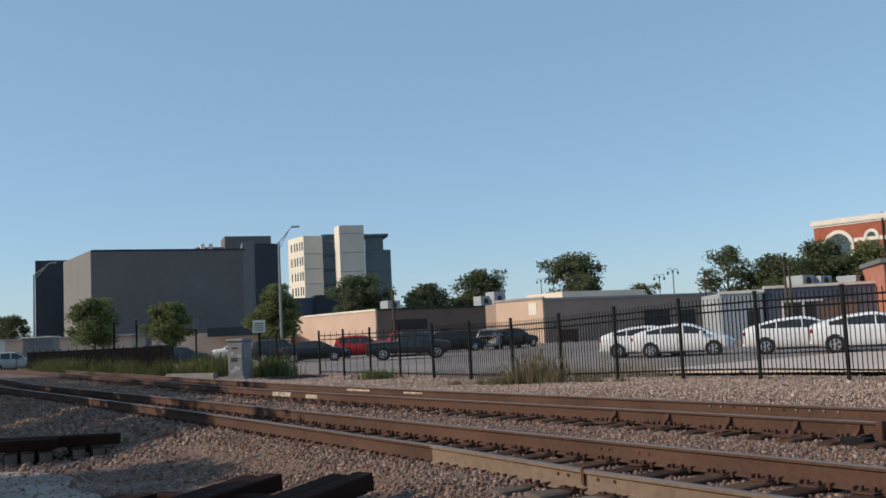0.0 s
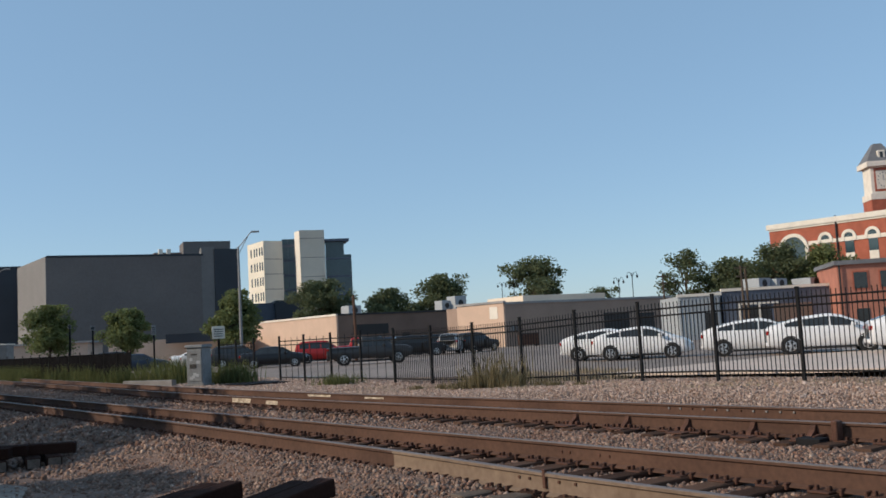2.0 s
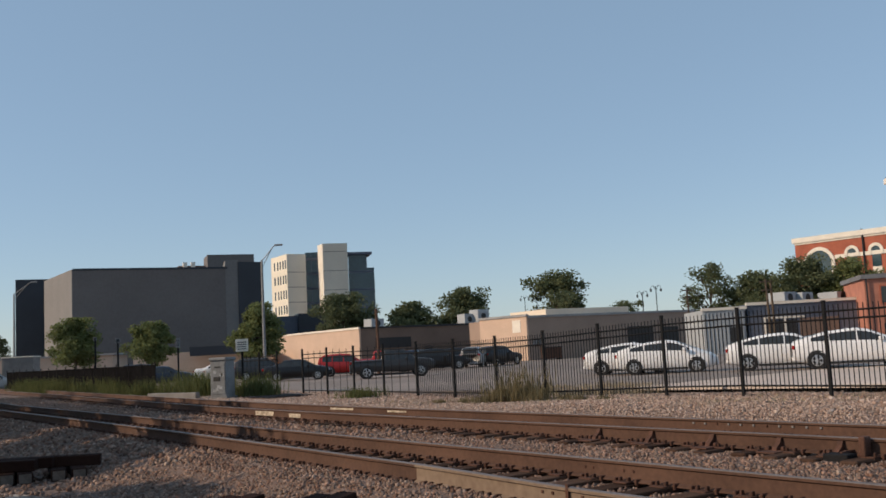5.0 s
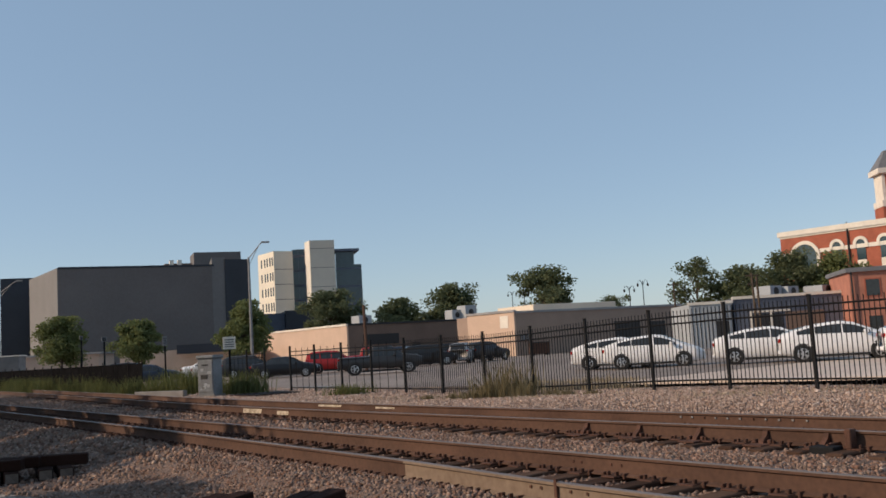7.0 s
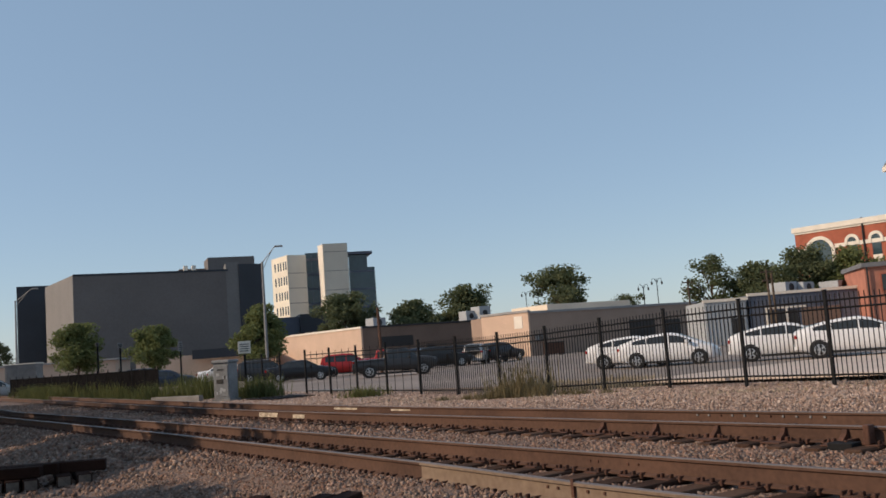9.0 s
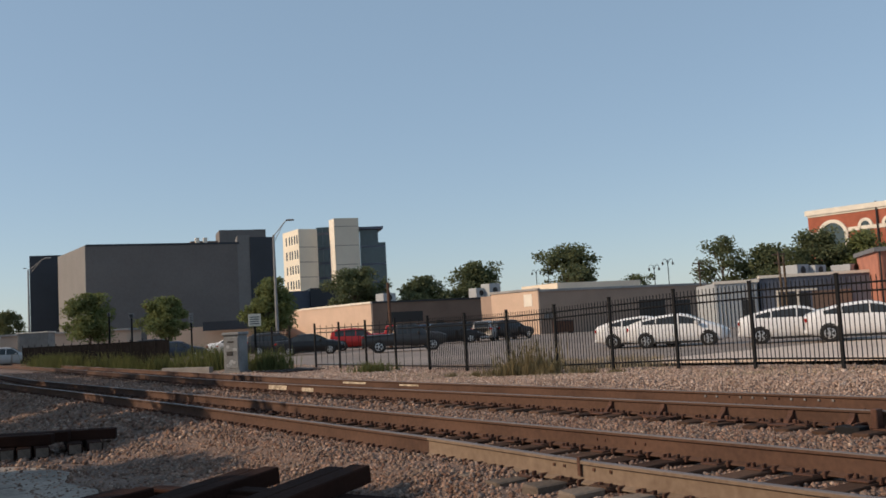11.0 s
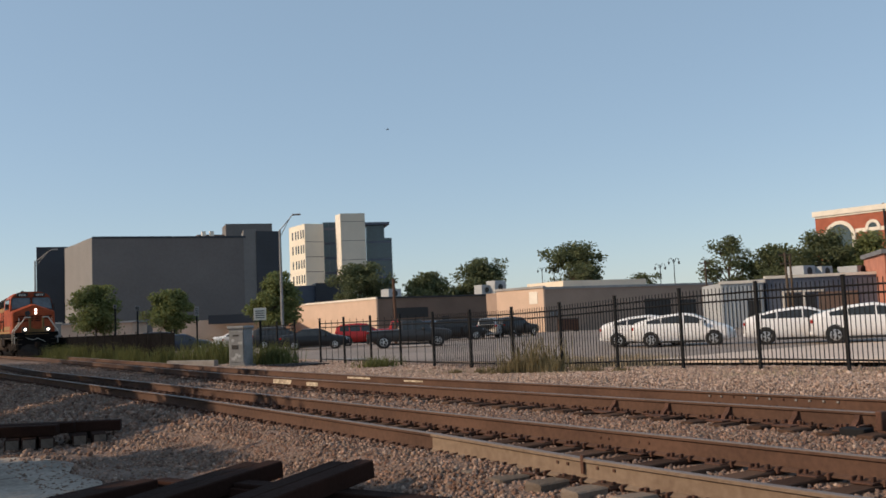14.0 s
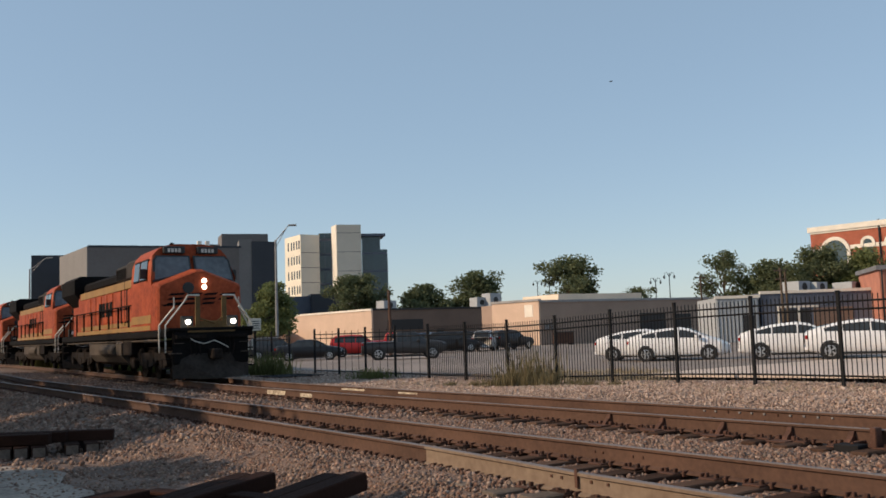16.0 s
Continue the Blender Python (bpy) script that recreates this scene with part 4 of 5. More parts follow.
CAR = {
    # stations from tail to nose: x, half width, sill height, belt height, top height, half width at the top
    "hatchback": dict(st=[(-2.23, 0.66, 0.42, 0.75, 0.96, 0.58), (-2.12, 0.82, 0.28, 0.88, 1.08, 0.62), (-1.7, 0.86, 0.22, 1.02, 1.22, 0.60), (-0.9, 0.87, 0.2, 1.00, 1.39, 0.58),
                          (-0.2, 0.87, 0.2, 0.99, 1.46, 0.58), (0.1, 0.87, 0.2, 0.98, 1.47, 0.58), (0.5, 0.87, 0.2, 0.97, 1.40, 0.58), (1.35, 0.86, 0.2, 0.95, 1.04, 0.68), (1.9, 0.82, 0.22, 0.80, 0.84, 0.62), (2.2, 0.62, 0.30, 0.62, 0.66, 0.5)],
                      axles=(-1.38, 1.32), wr=0.315, win=[(-1.55, -0.95), (-0.90, 0.02), (0.08, 1.02)], shield=(0.5, 1.3), rear=(-2.1, -1.35)),
    "sedan": dict(st=[(-2.4, 0.66, 0.42, 0.78, 0.98, 0.6), (-2.25, 0.82, 0.28, 0.9, 1.06, 0.66), (-1.55, 0.88, 0.2, 0.93, 1.10, 0.64), (-0.85, 0.88, 0.2, 0.93, 1.42, 0.57), (0.1, 0.88, 0.2, 0.92, 1.46, 0.58),
                      (0.5, 0.88, 0.2, 0.91, 1.40, 0.58), (1.2, 0.87, 0.2, 0.92, 1.02, 0.7), (2.0, 0.83, 0.22, 0.82, 0.88, 0.64), (2.4, 0.64, 0.32, 0.62, 0.68, 0.5)],
                  axles=(-1.4, 1.4), wr=0.32, win=[(-1.2, -0.45), (-0.38, 0.3), (0.36, 0.95)], shield=(0.5, 1.15), rear=(-1.5, -0.88)),
    "suv": dict(st=[(-2.2, 0.78, 0.5, 0.98, 1.12, 0.7), (-2.1, 0.9, 0.34, 1.06, 1.46, 0.62), (-1.7, 0.93, 0.3, 1.08, 1.66, 0.62), (-0.5, 0.93, 0.28, 1.04, 1.71, 0.63), (0.2, 0.93, 0.28, 1.02, 1.66, 0.63),
                    (1.0, 0.93, 0.28, 1.03, 1.14, 0.74), (1.85, 0.9, 0.3, 0.95, 1.02, 0.72), (2.2, 0.76, 0.36, 0.8, 0.88, 0.62)],
                axles=(-1.32, 1.35), wr=0.36, win=[(-1.85, -1.15), (-1.05, -0.3), (-0.22, 0.7)], shield=(0.22, 0.95), rear=(-2.19, -1.75)),
    "pickup": dict(st=[(-2.75, 0.88, 0.5, 1.0, 1.12, 0.86), (-2.65, 0.94, 0.42, 1.05, 1.16, 0.90), (-0.75, 0.95, 0.4, 1.08, 1.18, 0.9), (-0.7, 0.95, 0.4, 1.08, 1.22, 0.8), (-0.5, 0.95, 0.38, 1.08, 1.76, 0.66), (0.4, 0.95, 0.36, 1.08, 1.82, 0.67),
                       (0.75, 0.95, 0.36, 1.08, 1.74, 0.67), (1.4, 0.95, 0.36, 1.1, 1.22, 0.78), (2.4, 0.93, 0.4, 1.02, 1.12, 0.78), (2.7, 0.84, 0.46, 0.88, 0.98, 0.72)],
                   axles=(-1.7, 1.75), wr=0.39, win=[(-0.45, 0.12), (0.2, 1.05)], shield=(0.77, 1.35), rear=(-0.7, -0.51)),
}


def wheel_parts(parent, x, y, r, out):
    w = part("wheel", lathe(bmesh.new(), [(r * 0.62, -0.09), (r * 0.93, -0.1), (r, -0.07), (r, 0.07), (r * 0.93, 0.1), (r * 0.62, 0.09)], "y", 20), M_RUBBER, parent, smooth=False)
    w.matrix_basis = pose(x, y, r)
    bm = bmesh.new()
    lathe(bm, [(r * 0.66, 0.05 * out), (r * 0.66, 0.095 * out), (r * 0.56, 0.10 * out), (r * 0.53, 0.055 * out)], "y", 20)
    for k in range(5):
        a = k * 2 * math.pi / 5 + 0.3
        c, s = math.cos(a), math.sin(a)
        pts = [(-0.035, 0.02), (0.035, 0.02), (0.03, r * 0.6), (-0.03, r * 0.6)]
        prism(bm, [(px * c - py * s, px * s + py * c) for px, py in pts], "y", 0.06 * out, 0.092 * out)
    lathe(bm, [(r * 0.17, 0.05 * out), (r * 0.17, 0.1 * out), (r * 0.1, 0.105 * out)], "y", 10)
    part("rim", bm, M_ALLOY, w, "silver spoked alloy rim")
    part("brake_disc", lathe(bmesh.new(), [(r * 0.60, 0.03 * out), (r * 0.60, 0.045 * out)], "y", 16), M_TRIM, w)


def vehicle(kind, x, y, yaw, material, label, name=None, z=None):
    c = CAR[kind]
    st = c["st"]
    g = thing(name or kind, pose(x, y, stand(x, y) if z is None else z, 0, 0, yaw), label, "car" if kind != "pickup" else "pickup truck", "parked vehicles")
    xs = sorted({s[0] for s in st} | set(np.linspace(st[0][0], st[-1][0], 34).tolist()))

    def ring(s):
        X, w, zs, zb, zt, wt = s
        half = [(0, zs), (w * 0.86, zs), (w * 0.97, zs + 0.08), (w, zs + (zb - zs) * 0.5), (w * 0.985, zb - 0.06), (w * 0.955, zb), (wt + 0.05, zt - 0.09), (wt, zt - 0.035), (wt * 0.72, zt - 0.005), (0, zt)]
        return [(X, -a, b) for a, b in half] + [(X, a, b) for a, b in half[-2:0:-1]]
    vs, fs = [], []
    rings = [ring(lerp_st(st, X)) for X in xs]
    k = len(rings[0])
    for i, r in enumerate(rings):
        vs += r
        if i:
            fs += [((i - 1) * k + j, (i - 1) * k + (j + 1) % k, i * k + (j + 1) % k, i * k + j) for j in range(k)]
    fs.append(tuple(range(k)))
    fs.append(tuple(range(len(vs) - k, len(vs)))[::-1])
    body = raw("body", vs, fs, material, g)
    body.data.polygons.foreach_set("use_smooth", [True] * len(body.data.polygons))

    def side_pt(X, f, sg, o):
        _, w, zs, zb, zt, wt = lerp_st(st, X)
        y0, y1, z0, z1 = w * 0.955, wt + 0.05, zb, zt - 0.09
        return (X, sg * (y0 + (y1 - y0) * f + o), z0 + (z1 - z0) * f + o * 0.3)
    for sg in (-1, 1):
        for a, b in c["win"]:
            bm = bmesh.new()
            q = [a + (b - a) * i / 6 for i in range(7)]
            rows = [[bm.verts.new(side_pt(X, f, sg, 0.008)) for X in q] for f in (0.08, 0.95)]
            for i in range(6):
                bm.faces.new((rows[0][i], rows[0][i + 1], rows[1][i + 1], rows[1][i]))
            part("side_window", bm, M_GLASS, g)
        lo, hi = c["win"][0][0], c["win"][-1][1]
        part("mirror", box(bmesh.new(), hi - 0.25, hi - 0.08, min(sg * 0.9, sg * 1.06), max(sg * 0.9, sg * 1.06), lerp_st(st, hi)[3] + 0.02, lerp_st(st, hi)[3] + 0.16, 0.02), material, g)
        for i, ax in enumerate(c["axles"]):
            wd = lerp_st(st, ax)[1]
            part("wheel_arch", lathe(bmesh.new(), [(c["wr"] * 1.16, 0.0), (c["wr"] * 1.16, 0.012), (c["wr"] * 0.9, 0.012)], "y", 22, (ax, sg * wd * 0.995 - (0.006 if sg < 0 else 0.006), c["wr"] + 0.02)), M_TRIM, g)
            wheel_parts(g, ax, sg * (wd - 0.075), c["wr"], sg)
        x0, x1 = c["axles"][0] + c["wr"] * 1.2, c["axles"][1] - c["wr"] * 1.2
        part("sill", box(bmesh.new(), x0, x1, min(sg * 0.80, sg * 0.875), max(sg * 0.80, sg * 0.875), 0.17, 0.26, 0.01), M_TRIM, g)
        sn, sr = lerp_st(st, st[-1][0] - 0.22), lerp_st(st, st[0][0] + 0.08)
        part("headlight", box(bmesh.new(), st[-1][0] - 0.42, st[-1][0] - 0.16, min(sg * (sn[1] - 0.3), sg * (sn[1] - 0.02)), max(sg * (sn[1] - 0.3), sg * (sn[1] - 0.02)), sn[3] - 0.16, sn[3] - 0.01, 0.02), M_CLEARLENS, g)
        part("tail_light", box(bmesh.new(), st[0][0] - 0.005, st[0][0] + 0.12, min(sg * (sr[1] - 0.24), sg * (sr[1] + 0.012)), max(sg * (sr[1] - 0.24), sg * (sr[1] + 0.012)), sr[3] - 0.08, sr[3] + 0.06, 0.02), M_REDLENS, g)
    for nm, (a, b) in (("windscreen", c["shield"]), ("rear_window", c["rear"])):
        bm = bmesh.new()
        rows = []
        for i in range(6):
            X = a + (b - a) * i / 5
            _, w, zs, zb, zt, wt = lerp_st(st, X)
            rows.append([bm.verts.new((X, wt * 0.9 * f, zt + 0.012 - 0.02 * abs(f))) for f in (-1, -0.6, 0, 0.6, 1)])
        for p, q in zip(rows, rows[1:]):
            for i in range(4):
                bm.faces.new((p[i], p[i + 1], q[i + 1], q[i]))
        part(nm, bm, M_GLASS, g)
    part("plate", box(bmesh.new(), st[0][0] - 0.02, st[0][0] + 0.02, -0.16, 0.16, 0.62, 0.76), M_STEEL, g)
    part("bumper", box(bmesh.new(), st[0][0] - 0.03, st[0][0] + 0.14, -0.7, 0.7, 0.32, 0.46, 0.03), M_TRIM if kind == "pickup" else material, g)
    return g


P_WHITE = paint("white_car_paint", (0.82, 0.81, 0.80))
P_BLACK = paint("black_car_paint", (0.012, 0.012, 0.014))
P_GREY = paint("dark_grey_car_paint", (0.040, 0.039, 0.040))
P_SILVER = paint("silver_car_paint", (0.40, 0.39, 0.38))
P_RED = paint("red_car_paint", (0.40, 0.02, 0.018))
P_BLUE = paint("dark_blue_car_paint", (0.02, 0.03, 0.055))
W = "white hatchback parked at an angle beside the picket fence"
d = Vector((math.cos(radians(-19)), math.sin(radians(-19))))
for rx, ry in ((9.35, 43.2), (13.1, 39.1), (14.75, 36.3)):
    vehicle("hatchback", rx + 1.38 * d.x, ry + 1.38 * d.y, -19, P_WHITE, W)
vehicle("hatchback", 8.35 + 1.38 * d.x, 45.8 + 1.38 * d.y, -19, P_WHITE, "white hatchback at the end of the parked row")
vehicle("hatchback", 17.88, 31.42, -19, P_WHITE, "white hatchback with a red tail light, near end of the row")
vehicle("pickup", -2.4, 61.9, 6, P_GREY, "dark grey crew-cab pickup truck in the car park")
vehicle("sedan", -9.2, 67.0, 4, P_BLACK, "black sedan parked in the car park")
vehicle("suv", -6.3, 73.5, 4, P_RED, "red sport utility vehicle parked behind dark cars")
vehicle("pickup", -3.9, 77.0, 4, P_RED, "red pickup truck parked behind the grey one")
vehicle("suv", -12.4, 72, 8, P_GREY, "dark grey sport utility vehicle beside the street lamp")
vehicle("suv", 0.9, 78, 12, P_BLACK, "black sport utility vehicle in the shade")
vehicle("suv", -0.4, 84, 12, P_BLUE, "dark blue sport utility vehicle behind others")
vehicle("suv", 3.7, 80, 80, P_SILVER, "silver sport utility vehicle seen from behind")
vehicle("suv", 6.0, 82.5, 42, P_BLACK, "black sport utility vehicle before the peach wall")
vehicle("suv", 3.0, 91, 15, P_BLACK, "black car parked against the brown shopfront")
vehicle("sedan", -20.6, 74, 10, P_BLUE, "dark blue sedan behind the screened fence")
vehicle("suv", -23.5, 80, 8, P_BLACK, "black sport utility vehicle behind the screened fence")
vehicle("sedan", -17.6, 82, 6, P_WHITE, "white sedan glimpsed between fence posts")
vehicle("sedan", -15.8, 78, 6, P_SILVER, "silver sedan glimpsed behind the utility box")


def container(x, y, yaw, w, h, label, m):
    g = thing("storage_container", pose(x, y, -0.33, 0, 0, yaw), label, "container", "storage containers")
    part("box", box(bmesh.new(), -w / 2, w / 2, -1.1, 1.1, 0.1, h, 0.03), m, g)
    part("roof", box(bmesh.new(), -w / 2 - 0.08, w / 2 + 0.08, -1.18, 1.18, h, h + 0.1, 0.02), M_STONEWHITE, g)
    for k in range(7):
        x0 = -w / 2 + 0.2 + k * (w - 0.4) / 6
        part("rib", box(bmesh.new(), x0 - 0.04, x0 + 0.04, -1.14, -1.1, 0.2, h - 0.1), m, g)
    for s in (-1, 1):
        part("skid", box(bmesh.new(), s * w * 0.35 - 0.1, s * w * 0.35 + 0.1, -1.0, 1.0, 0, 0.1), M_TRIM, g)


container(-39.8, 94, 5, 2.9, 3.0, "pale grey metal storage container beside the street lamp", M_CONCRETE)
container(-41.2, 86, 0, 2.0, 2.6, "white metal storage box at the street side", M_STONEWHITE)
vehicle("suv", -37.0, 82, 20, P_SILVER, "silver sport utility vehicle at the street side")


# ---- street furniture ----
def street_lamp(x, y, h, reach, label):
    g = thing("street_lamp", pose(x, y, stand(x, y)), label, "street lamp", "street lamps")
    part("pole", tube(bmesh.new(), [(0, 0, 0), (0, 0, h * 0.5), (0, 0, h)], 0.15, 8, 0.09), M_STEEL, g)
    part("base", lathe(bmesh.new(), [(0.3, 0), (0.3, 0.25), (0.16, 0.35)], "z", 10), M_CONCRETE, g)
    part("arm", tube(bmesh.new(), [(0, 0, h - 0.1), (reach * 0.5, 0, h + 0.6), (reach * 0.85, 0, h + 1.1), (reach, 0, h + 1.2)], 0.04, 6), M_STEEL, g)
    part("brace", tube(bmesh.new(), [(0, 0, h - 0.7), (reach * 0.4, 0, h + 0.2), (reach * 0.75, 0, h + 0.95)], 0.03, 6), M_STEEL, g)
    part("head", box(bmesh.new(), reach - 0.1, reach + 0.6, -0.13, 0.13, h + 1.14, h + 1.28, 0.04), M_STEEL, g)


street_lamp(-13.7, 80, 9.9, 1.2, "tall grey steel street lamp with a curved arm")
street_lamp(-46.5, 108, 10.4, 2.0, "tall grey steel street lamp before the navy tower")


def utility_box():
    x, y = -8.9, 41.3
    g = thing("utility_cabinet", pose(x, y, -0.33, 0, 0, HEAD + 35), "grey metal signal cabinet with a dark vent", "utility cabinet")
    part("plinth", box(bmesh.new(), -0.46, 0.46, -0.44, 0.44, 0, 0.14, 0.02), M_CONCRETE, g)
    part("cabinet", box(bmesh.new(), -0.38, 0.38, -0.36, 0.36, 0.14, 1.66, 0.02), M_BOXGREY, g)
    part("roof", box(bmesh.new(), -0.43, 0.43, -0.42, 0.42, 1.66, 1.80, 0.03), M_BOXGREY, g)
    dr = part("door", box(bmesh.new(), -0.34, 0.34, -0.385, -0.36, 0.25, 1.58, 0.01), M_BOXGREY, g)
    part("vent", box(bmesh.new(), -0.22, 0.10, -0.405, -0.38, 0.80, 0.98, 0.01), M_TRIM, dr)
    part("vent", box(bmesh.new(), -0.16, 0.14, -0.405, -0.38, 1.36, 1.42, 0.01), M_TRIM, dr)
    rng = random.Random(4)
    for k in range(9):
        u, v = rng.uniform(-0.26, 0.26), rng.uniform(0.3, 1.25)
        if abs(v - 0.8) > 0.2:
            part("notice", box(bmesh.new(), u - 0.07, u + 0.07, -0.39, -0.384, v - 0.06, v + 0.06), M_WHITEMETAL, dr)
    w = thing("retaining_wall", pose(-11.6, 43.4, 0, 0, 0, 143), "low grey concrete retaining wall beside the cabinet", "wall")
    part("wall", box(bmesh.new(), -1.7, 1.7, -0.12, 0.12, -0.5, 0.0, 0.02), M_CONCRETE, w)


utility_box()


def sign_post(x, y, h, w, sh, label, z=-0.33, material=None):
    g = thing("sign_post", pose(x, y, z, 0, 0, 10), label, "sign", "signs")
    part("post", box(bmesh.new(), -0.05, 0.05, -0.05, 0.05, 0, h, 0.005), M_BLACK, g)
    part("board", box(bmesh.new(), -w / 2, w / 2, -0.085, -0.05, h - sh, h, 0.01), material or M_STEEL, g)
    bm = bmesh.new()
    for k in range(4):
        box(bm, -w * 0.36, w * 0.36, -0.09, -0.084, h - sh * (0.25 + 0.18 * k) - 0.02, h - sh * (0.25 + 0.18 * k) + 0.02)
    part("text_bars", bm, M_TRIM, g)


sign_post(-9.05, 46.5, 2.65, 0.6, 0.6, "pale grey metal notice on a black post", material=M_STONEWHITE)
sign_post(-15.4, 59, 3.2, 0.25, 0.6, "thin black post with a small white plate")
sign_post(-19.4, 60, 3.4, 0.3, 0.3, "thin black post with a camera box")
sign_post(-21.5, 62, 3.6, 0.2, 0.25, "thin black post behind the screened fence")


def wooden_pole(x, y, h, r, label, arms=False, m=None):
    g = thing("utility_pole", pose(x, y, -0.33), label, "utility pole", "utility poles")
    part("pole", tube(bmesh.new(), [(0, 0, 0), (0.02, 0, h / 2), (-0.03, 0, h)], r, 8, r * 0.75), m or M_BARK, g)
    if arms:
        for z, s in ((h - 0.2, 0.5), (h - 0.9, 0.4)):
            part("crossarm", box(bmesh.new(), -s, s, -0.06, 0.06, z - 0.06, z + 0.06), M_BARK, g)


wooden_pole(-3.7, 70, 4.9, 0.13, "reddish brown weathered wooden post in the car park", m=M_RAILRUST)
wooden_pole(27.75, 77, 6.0, 0.12, "tall weathered wooden utility pole before the workshop", True)
wooden_pole(28.25, 77.3, 5.7, 0.12, "tall weathered wooden utility pole")
wooden_pole(26.2, 95, 6.5, 0.12, "wooden utility pole behind the white shed", True)


def lantern(x, y, h, label):
    g = thing("street_lantern", pose(x, y, -0.33), label, "street lamp", "street lanterns")
    part("pole", tube(bmesh.new(), [(0, 0, 0), (0, 0, h)], 0.05, 6), M_BLACK, g)
    for s in (-1, 1):
        part("arm", tube(bmesh.new(), [(0, 0, h - 0.5), (0.28 * s, 0, h + 0.1), (0.55 * s, 0, h), (0.6 * s, 0, h - 0.3)], 0.035, 5), M_BLACK, g)
        part("lantern", lathe(bmesh.new(), [(0.04, 0.15), (0.13, 0.0), (0.10, -0.2), (0.04, -0.25)], "z", 8, (0.6 * s, 0, h - 0.4)), M_TRIM, g)


for lx, ly in ((27.2, 112), (26.0, 114), (14.5, 140), (16.4, 141)):
    lantern(lx, ly, 7.8 if ly < 113 else 7.3 if ly < 120 else 8.8, "black double street lantern above the rooftops")


# ---- screened fence and plants at the far bend ----
def screened_fence():
    g = thing("screened_fence", pose(0, 0, 0), "low fence covered with black screening cloth", "fence", kind="structure")
    a, b = Vector((-34.6, 79.0)), Vector((-14.6, 51.2))
    n = 16
    for k in range(n + 1):
        p = a + (b - a) * k / n
        part("post", tube(bmesh.new(), [(p.x, p.y, -0.4), (p.x, p.y, 1.45)], 0.035, 6), M_BLACK, g)
    for k in range(n):
        p, q = a + (b - a) * (k + 0.02) / n, a + (b - a) * (k + 0.98) / n
        bm = bmesh.new()
        d = Vector((-(q - p).y, (q - p).x)).normalized() * 0.01
        prism(bm, [p + d * 3, q + d * 3, q + d, p + d], "z", -0.3, 1.3)
        part("screen", bm, M_SCREEN, g)


screened_fence()


def driveway():
    ob = part("driveway", box(bmesh.new(), -40.6, -37.4, 20.9, 22.6, -0.40, -0.262, 0.01), M_CONCRETE)
    ob.matrix_basis = pose(0, 0, 0, 0, 0, HEAD)
    tagged(ob, "pale concrete driveway slab at the gap in the fence", "pavement", kind="structure")
    # Flat dark plate with raised black bars, low on the gravel.
    g = thing("drain_grate", pose(*xy(-36.0, 17.9, -0.30), 0, 0, HEAD), "dark plate with bars across it on the gravel", "drain grate")
    part("frame", box(bmesh.new(), -1.3, 1.3, -1.1, 1.1, -0.05, 0.05, 0.01), M_PLATE, g)
    for k in range(9):
        part("bar", box(bmesh.new(), -1.2 + 0.28 * k, -1.04 + 0.28 * k, -1.0, 1.0, 0.05, 0.075), M_BLACK, g)


driveway()


def grass(name, spots, per, h, spread, material, label, seed):
    rng = random.Random(seed)
    vs, fs = [], []
    for x, y, s in spots:
        t, n = x * TU.x + y * TU.y, x * TN.x + y * TN.y
        for i in range(int(per * s * 1.8)):
            px, py = x + rng.gauss(0, spread * s), y + rng.gauss(0, spread * s * 0.6)
            z = float(ground_z(px * TU.x + py * TU.y, px * TN.x + py * TN.y)) - 0.02
            hh = h * s * rng.uniform(0.35, 1.1)
            an = rng.uniform(0, 6.28)
            w = Vector((math.cos(an), math.sin(an), 0)) * 0.007 * (1 + h)
            lean = Vector((rng.gauss(0, 0.25), rng.gauss(0, 0.25), 0)) * hh
            p = Vector((px, py, z))
            k = len(vs)
            vs += [p - w, p + w, p + lean * 0.4 + w * 0.8 + Vector((0, 0, hh * 0.6)), p + lean * 0.4 - w * 0.8 + Vector((0, 0, hh * 0.6)), p + lean + Vector((0, 0, hh))]
            fs += [(k, k + 1, k + 2, k + 3), (k + 3, k + 2, k + 4)]
    ob = raw(name, vs, fs, material)
    tagged(ob, label, "grass", kind="stuff")


rg = random.Random(8)
spots = []
for lo, hi, cnt in ((0.24, 0.36, 7), (0.38, 0.52, 10), (0.66, 0.72, 4), (0.80, 0.90, 5)):
    for k in range(cnt):
        f = rg.uniform(lo, hi)
        spots.append((-34.6 + 20 * f + 0.6 - rg.uniform(0, 0.6), 79 - 27.8 * f - 1.6 - rg.uniform(0, 1.2), rg.uniform(0.6, 1.25)))
grass("tall_grass", spots, 110, 0.95, 0.5, M_GRASS, "tall pale green grass along the screened fence", 1)
spots = [(-12.4 + rg.uniform(-1.8, 2.2), 46.6 + rg.uniform(-1.5, 1.5), rg.uniform(0.6, 1.2)) for k in range(9)]
spots += [(-7.6 + rg.uniform(-0.6, 0.8), 42.6 + rg.uniform(-0.8, 0.8), rg.uniform(0.6, 1.0)) for k in range(5)]
grass("tall_grass", spots, 130, 1.15, 0.5, M_GRASS, "tall green grass round the signal cabinet", 2)
spots = [(*xy(t, 17.9 + rg.uniform(-0.9, 0.2))[:2], q) for t, q in ((-20.2, .9), (-20.6, 1.2), (-20.9, 1.1), (-21.4, .7), (-22.4, .5), (-19.6, .5), (-18.9, .45), (-18.2, .4), (-23.4, .4), (-17.2, .35))]
grass("weeds", spots, 190, 0.46, 0.3, M_WEED, "dry olive weeds at the foot of the fence", 3)
